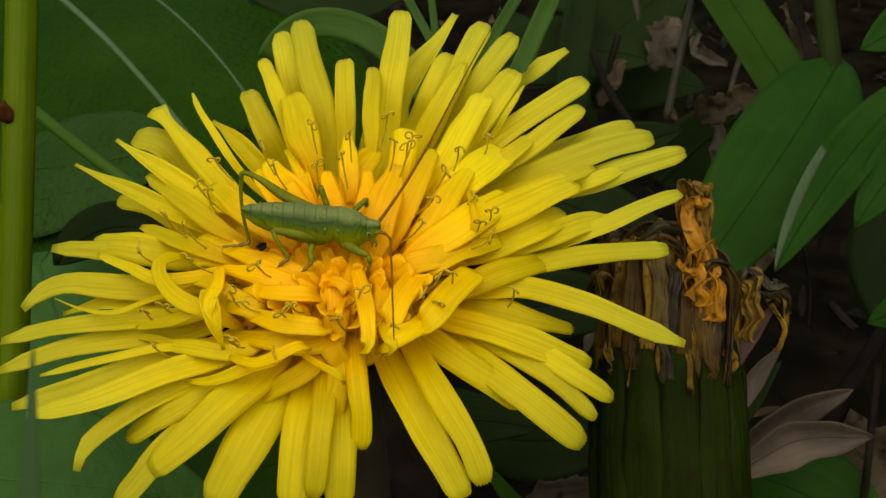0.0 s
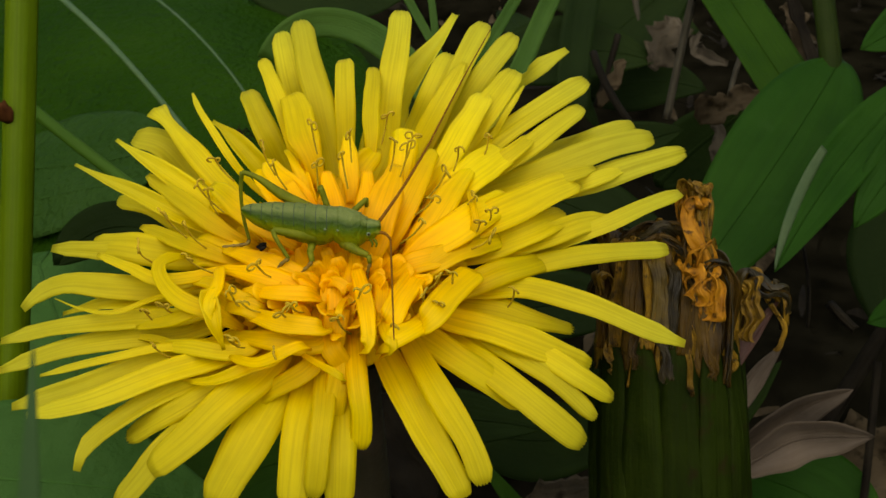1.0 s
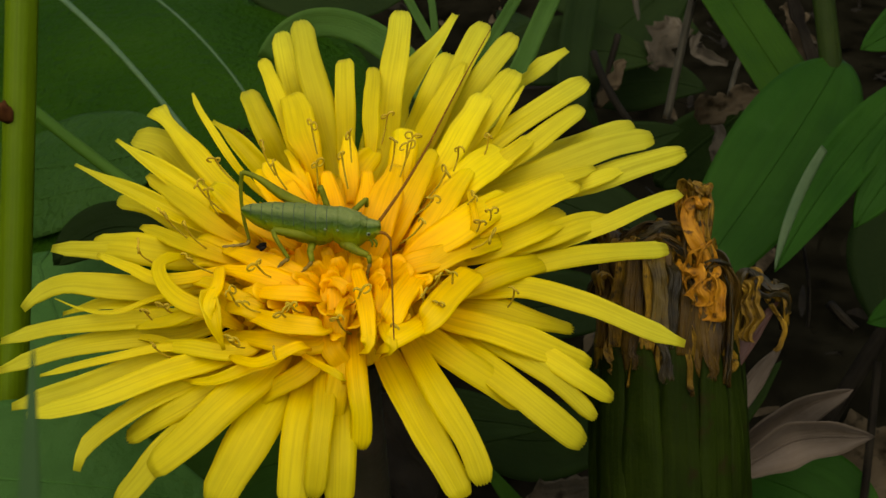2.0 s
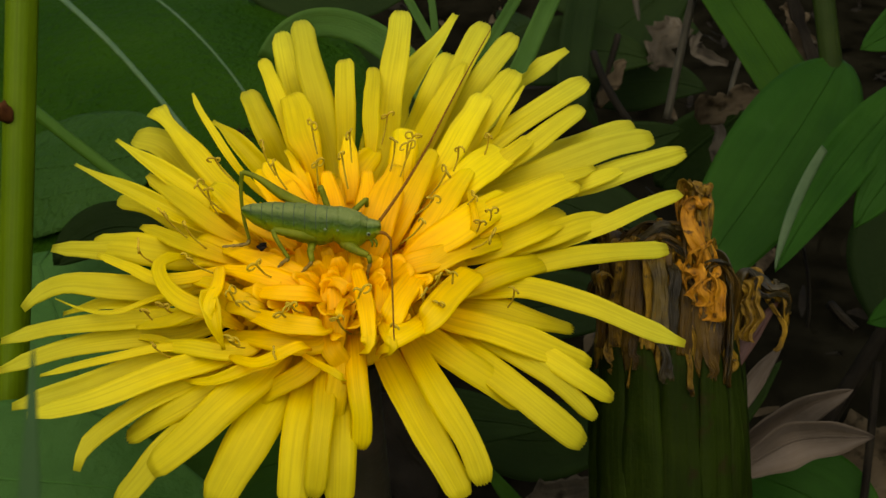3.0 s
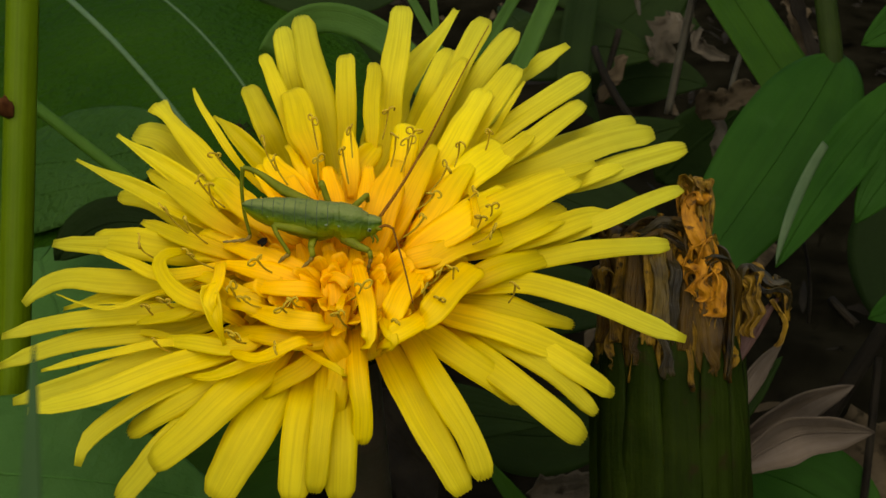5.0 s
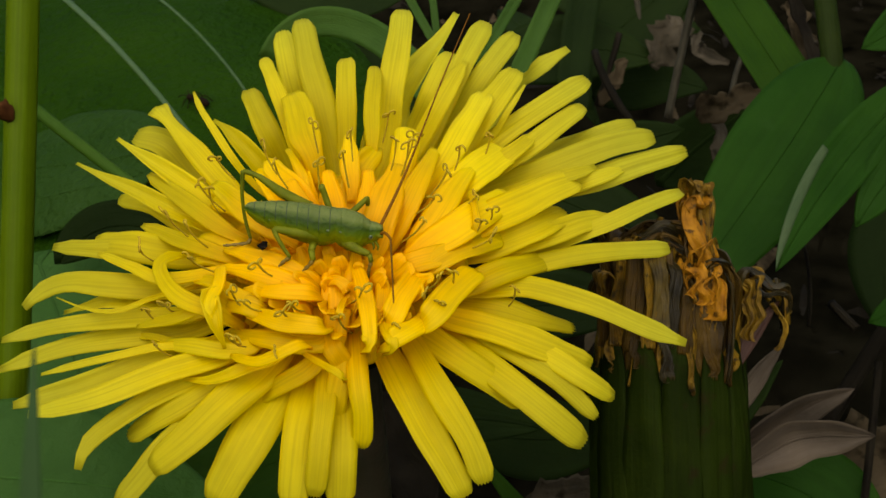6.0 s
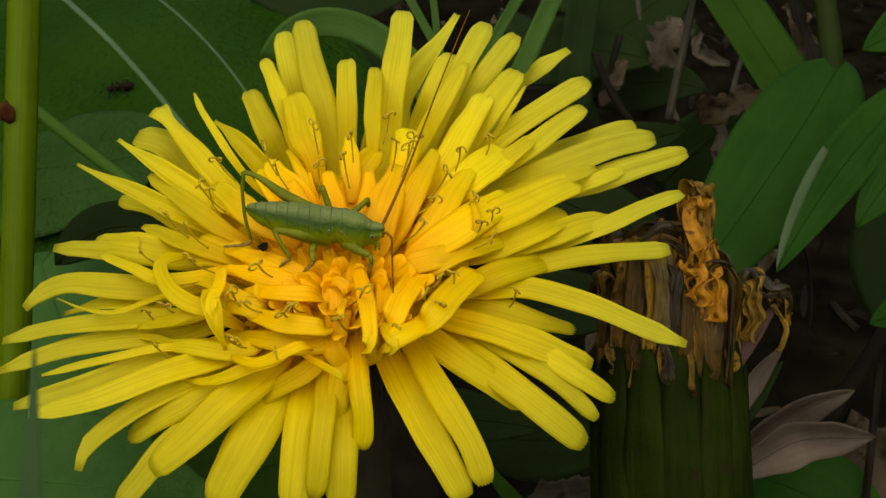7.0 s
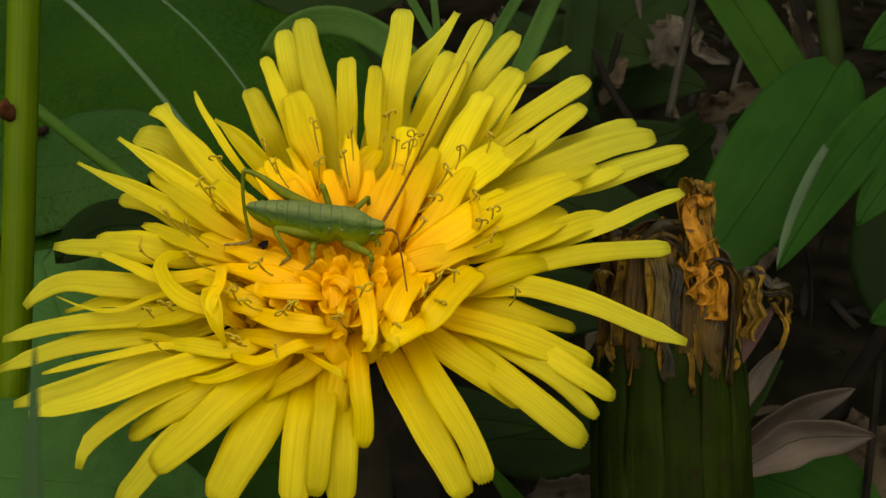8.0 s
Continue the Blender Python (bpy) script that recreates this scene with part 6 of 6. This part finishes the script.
# ---- the ant on the broad leaf ----
ANT = material("ant_shell", (0.005, 0.0025, 0.001), (0.014, 0.007, 0.003), rough=0.7, scale=4000, bump=0.1, spec=0.05)
ant = new("ant")
tagged(ant, "small dark ant crawling over the broad leaf", "insect")
for nm, x, z, rx, rz in (("abdomen", -1.0, 0.55, 0.75, 0.45), ("thorax", 0.05, 0.55, 0.5, 0.28), ("head", 0.85, 0.55, 0.38, 0.34)):
    me = bpy.data.meshes.new(nm)
    b = bmesh.new()
    bmesh.ops.create_uvsphere(b, u_segments=14, v_segments=10, radius=1.0)
    for v in b.verts:
        v.co = Vector((x + v.co.x * rx, v.co.y * rz, z + v.co.z * rz)) * MM
    b.to_mesh(me)
    b.free()
    me.materials.append(ANT)
    me.polygons.foreach_set("use_smooth", [True] * len(me.polygons))
    new(nm, me).parent = ant
for s in (-1, 1):
    for x0, x1 in ((-0.2, -1.1), (0.1, 0.2), (0.3, 1.0)):
        new("leg", tube_mesh("leg", [(x0, 0, 0.5), ((x0 + x1) / 2, s * 0.7, 0.85), (x1, s * 1.2, 0.0)], [0.07, 0.06, 0.04], ANT, 5)).parent = ant
    new("antenna", tube_mesh("antenna", [(1.1, s * 0.1, 0.7), (1.5, s * 0.5, 0.9), (1.9, s * 0.6, 0.5)], [0.05, 0.05, 0.03], ANT, 5)).parent = ant


def along(p, q):
    """The pose of a feeler that starts at p and points at q (millimetres in the cricket's space)."""
    a, b = Vector(p), Vector(q)
    x = (b - a).normalized()
    y = Vector((0, 0, 1)).cross(x)
    y = y.normalized() if y.length > 0.02 else Vector((0, 1, 0))
    z = x.cross(y)
    m = Matrix((x, y, z)).transposed().to_4x4()
    m.translation = a * MM
    return m


def crawl(p, d, up):
    """The pose of the ant at p on the leaf, heading along d with its back towards up."""
    up = Vector(up)
    y = up.cross(Vector(d)).normalized()
    x = y.cross(up).normalized()
    m = Matrix((x, y, x.cross(y))).transposed().to_4x4()
    m.translation = Vector(p) * MM
    return m


def motions():
    walk(body, [
        (0, pose(0.000000, 0.000000, 0.000000, 0, 0.00, 0)),
        (4.7, pose(0.000000, 0.000000, 0.000000, 0, 0.00, 0)),
        (5.8, pose(0.000072, -0.000000, -0.000105, 0, 2.73, 0)),
        (6.5, pose(0.000122, -0.000000, -0.000105, 0, 3.25, 0)),
        (7, pose(0.000129, -0.000000, -0.000043, 0, 2.29, 0)),
        (7.5, pose(0.000105, 0.000000, -0.000032, 0, 1.84, 0)),
        (8, pose(0.000131, 0.000000, -0.000032, 0, 1.57, 0)),
    ])
    walk(near_root, [
        (0, along((4.05, -0.35, -0.47), (4.84, -0.65, -0.76))),
        (3.0, along((4.05, -0.35, -0.47), (4.84, -0.65, -0.76))),
        (4.0, along((4.05, -0.35, -0.47), (4.84, -0.65, -0.76))),
        (4.2, along((4.05, -0.35, -0.47), (4.90, -0.47, -0.71))),
        (4.5, along((4.05, -0.35, -0.43), (4.95, -0.34, -0.47))),
        (4.7, along((4.05, -0.35, -0.43), (4.95, -0.34, -0.47))),
        (5.8, along((4.18, -0.35, -0.59), (4.82, -0.97, -0.54))),
        (6.5, along((4.21, -0.35, -0.67), (4.76, -1.04, -0.49))),
        (7, along((4.25, -0.35, -0.55), (4.83, -1.02, -0.42))),
        (7.5, along((4.25, -0.35, -0.51), (4.83, -1.02, -0.34))),
        (7.8, along((4.26, -0.35, -0.47), (5.12, -0.59, -0.47))),
        (8, along((4.26, -0.35, -0.47), (5.13, -0.43, -0.64))),
    ])
    walk(near_tip, [
        (0, along((4.84, -0.65, -0.76), (5.35, -9.97, -0.99))),
        (3.0, along((4.84, -0.65, -0.76), (5.35, -9.97, -0.99))),
        (4.0, along((4.84, -0.65, -0.76), (5.32, -9.97, -0.91))),
        (4.2, along((4.90, -0.47, -0.71), (5.63, -9.78, -0.48))),
        (4.5, along((4.95, -0.34, -0.47), (6.38, -9.44, 1.01))),
        (4.7, along((4.95, -0.34, -0.47), (6.53, -9.45, 0.82))),
        (5.8, along((4.82, -0.97, -0.54), (5.41, -10.07, 1.49))),
        (6.5, along((4.76, -1.04, -0.49), (5.27, -10.06, 1.86))),
        (7, along((4.83, -1.02, -0.42), (5.30, -9.96, 2.24))),
        (7.5, along((4.83, -1.02, -0.34), (5.42, -10.00, 2.12))),
        (7.8, along((5.12, -0.59, -0.47), (5.85, -9.63, 1.72))),
        (8, along((5.13, -0.43, -0.64), (6.00, -9.40, 1.81))),
    ])
    walk(far_root, [
        (0, along((4.03, 0.30, -0.24), (7.25, 4.53, 3.11))),
        (4.0, along((4.03, 0.30, -0.24), (7.25, 4.53, 3.11))),
        (4.5, along((4.03, 0.30, -0.20), (7.25, 4.70, 2.93))),
        (4.7, along((4.03, 0.30, -0.20), (7.25, 4.70, 2.93))),
        (5.8, along((4.13, 0.30, -0.41), (6.54, 4.94, 3.07))),
        (6.5, along((4.16, 0.30, -0.49), (6.47, 4.92, 3.09))),
        (7, along((4.20, 0.30, -0.41), (6.52, 4.59, 3.56))),
        (7.5, along((4.20, 0.30, -0.37), (6.69, 4.75, 3.30))),
        (8, along((4.20, 0.30, -0.33), (6.90, 4.77, 3.17))),
    ])
    walk(far_tip, [
        (0, along((7.25, 4.53, 3.11), (11.23, 14.22, 6.19))),
        (4.0, along((7.25, 4.53, 3.11), (11.23, 14.22, 6.19))),
        (4.5, along((7.25, 4.70, 2.93), (11.24, 14.43, 5.85))),
        (4.7, along((7.25, 4.70, 2.93), (11.24, 14.43, 5.85))),
        (5.8, along((6.54, 4.94, 3.07), (9.89, 14.60, 6.93))),
        (6.5, along((6.47, 4.92, 3.09), (9.62, 14.49, 7.30))),
        (7, along((6.52, 4.59, 3.56), (9.69, 14.23, 7.58))),
        (7.5, along((6.69, 4.75, 3.30), (10.14, 14.31, 7.30))),
        (8, along((6.90, 4.77, 3.17), (10.76, 14.32, 6.81))),
    ])
    walk(ant, [
        (0, crawl((-12.97, 40.02, 31.56), (-0.54, 0.83, 0.11), (0.01, -0.15, 0.99))),
        (4.7, crawl((-12.97, 40.02, 31.56), (-0.54, 0.83, 0.11), (0.01, -0.15, 0.99))),
        (5.8, crawl((-15.50, 43.90, 32.06), (-0.67, 0.74, 0.08), (-0.03, -0.12, 0.99))),
        (6.0, crawl((-18.60, 46.30, 32.20), (-0.83, 0.56, 0.02), (-0.05, -0.11, 0.99))),
        (6.2, crawl((-20.11, 47.00, 32.17), (-0.87, 0.50, -0.01), (-0.08, -0.12, 0.99))),
        (6.4, crawl((-21.78, 48.12, 32.17), (-0.84, 0.54, -0.00), (-0.08, -0.12, 0.99))),
        (6.6, crawl((-23.50, 49.20, 32.15), (-0.92, 0.40, -0.05), (-0.12, -0.14, 0.98))),
        (6.8, crawl((-25.54, 49.76, 31.97), (-0.97, 0.23, -0.10), (-0.14, -0.16, 0.98))),
        (7.0, crawl((-27.54, 50.17, 31.74), (-0.99, -0.02, -0.17), (-0.17, -0.18, 0.97))),
        (7.2, crawl((-29.84, 49.68, 31.25), (-0.94, -0.27, -0.23), (-0.20, -0.20, 0.96))),
        (7.4, crawl((-31.60, 49.00, 30.75), (-0.70, -0.65, -0.29), (-0.23, -0.22, 0.95))),
        (7.6, crawl((-32.30, 47.40, 30.25), (-0.50, -0.82, -0.28), (-0.27, -0.22, 0.94))),
        (7.8, crawl((-33.80, 45.36, 29.50), (-0.71, -0.61, -0.35), (-0.36, -0.12, 0.92))),
        (8.0, crawl((-35.38, 44.75, 28.74), (-0.85, -0.33, -0.41), (-0.38, -0.08, 0.92))),
    ])


motions()
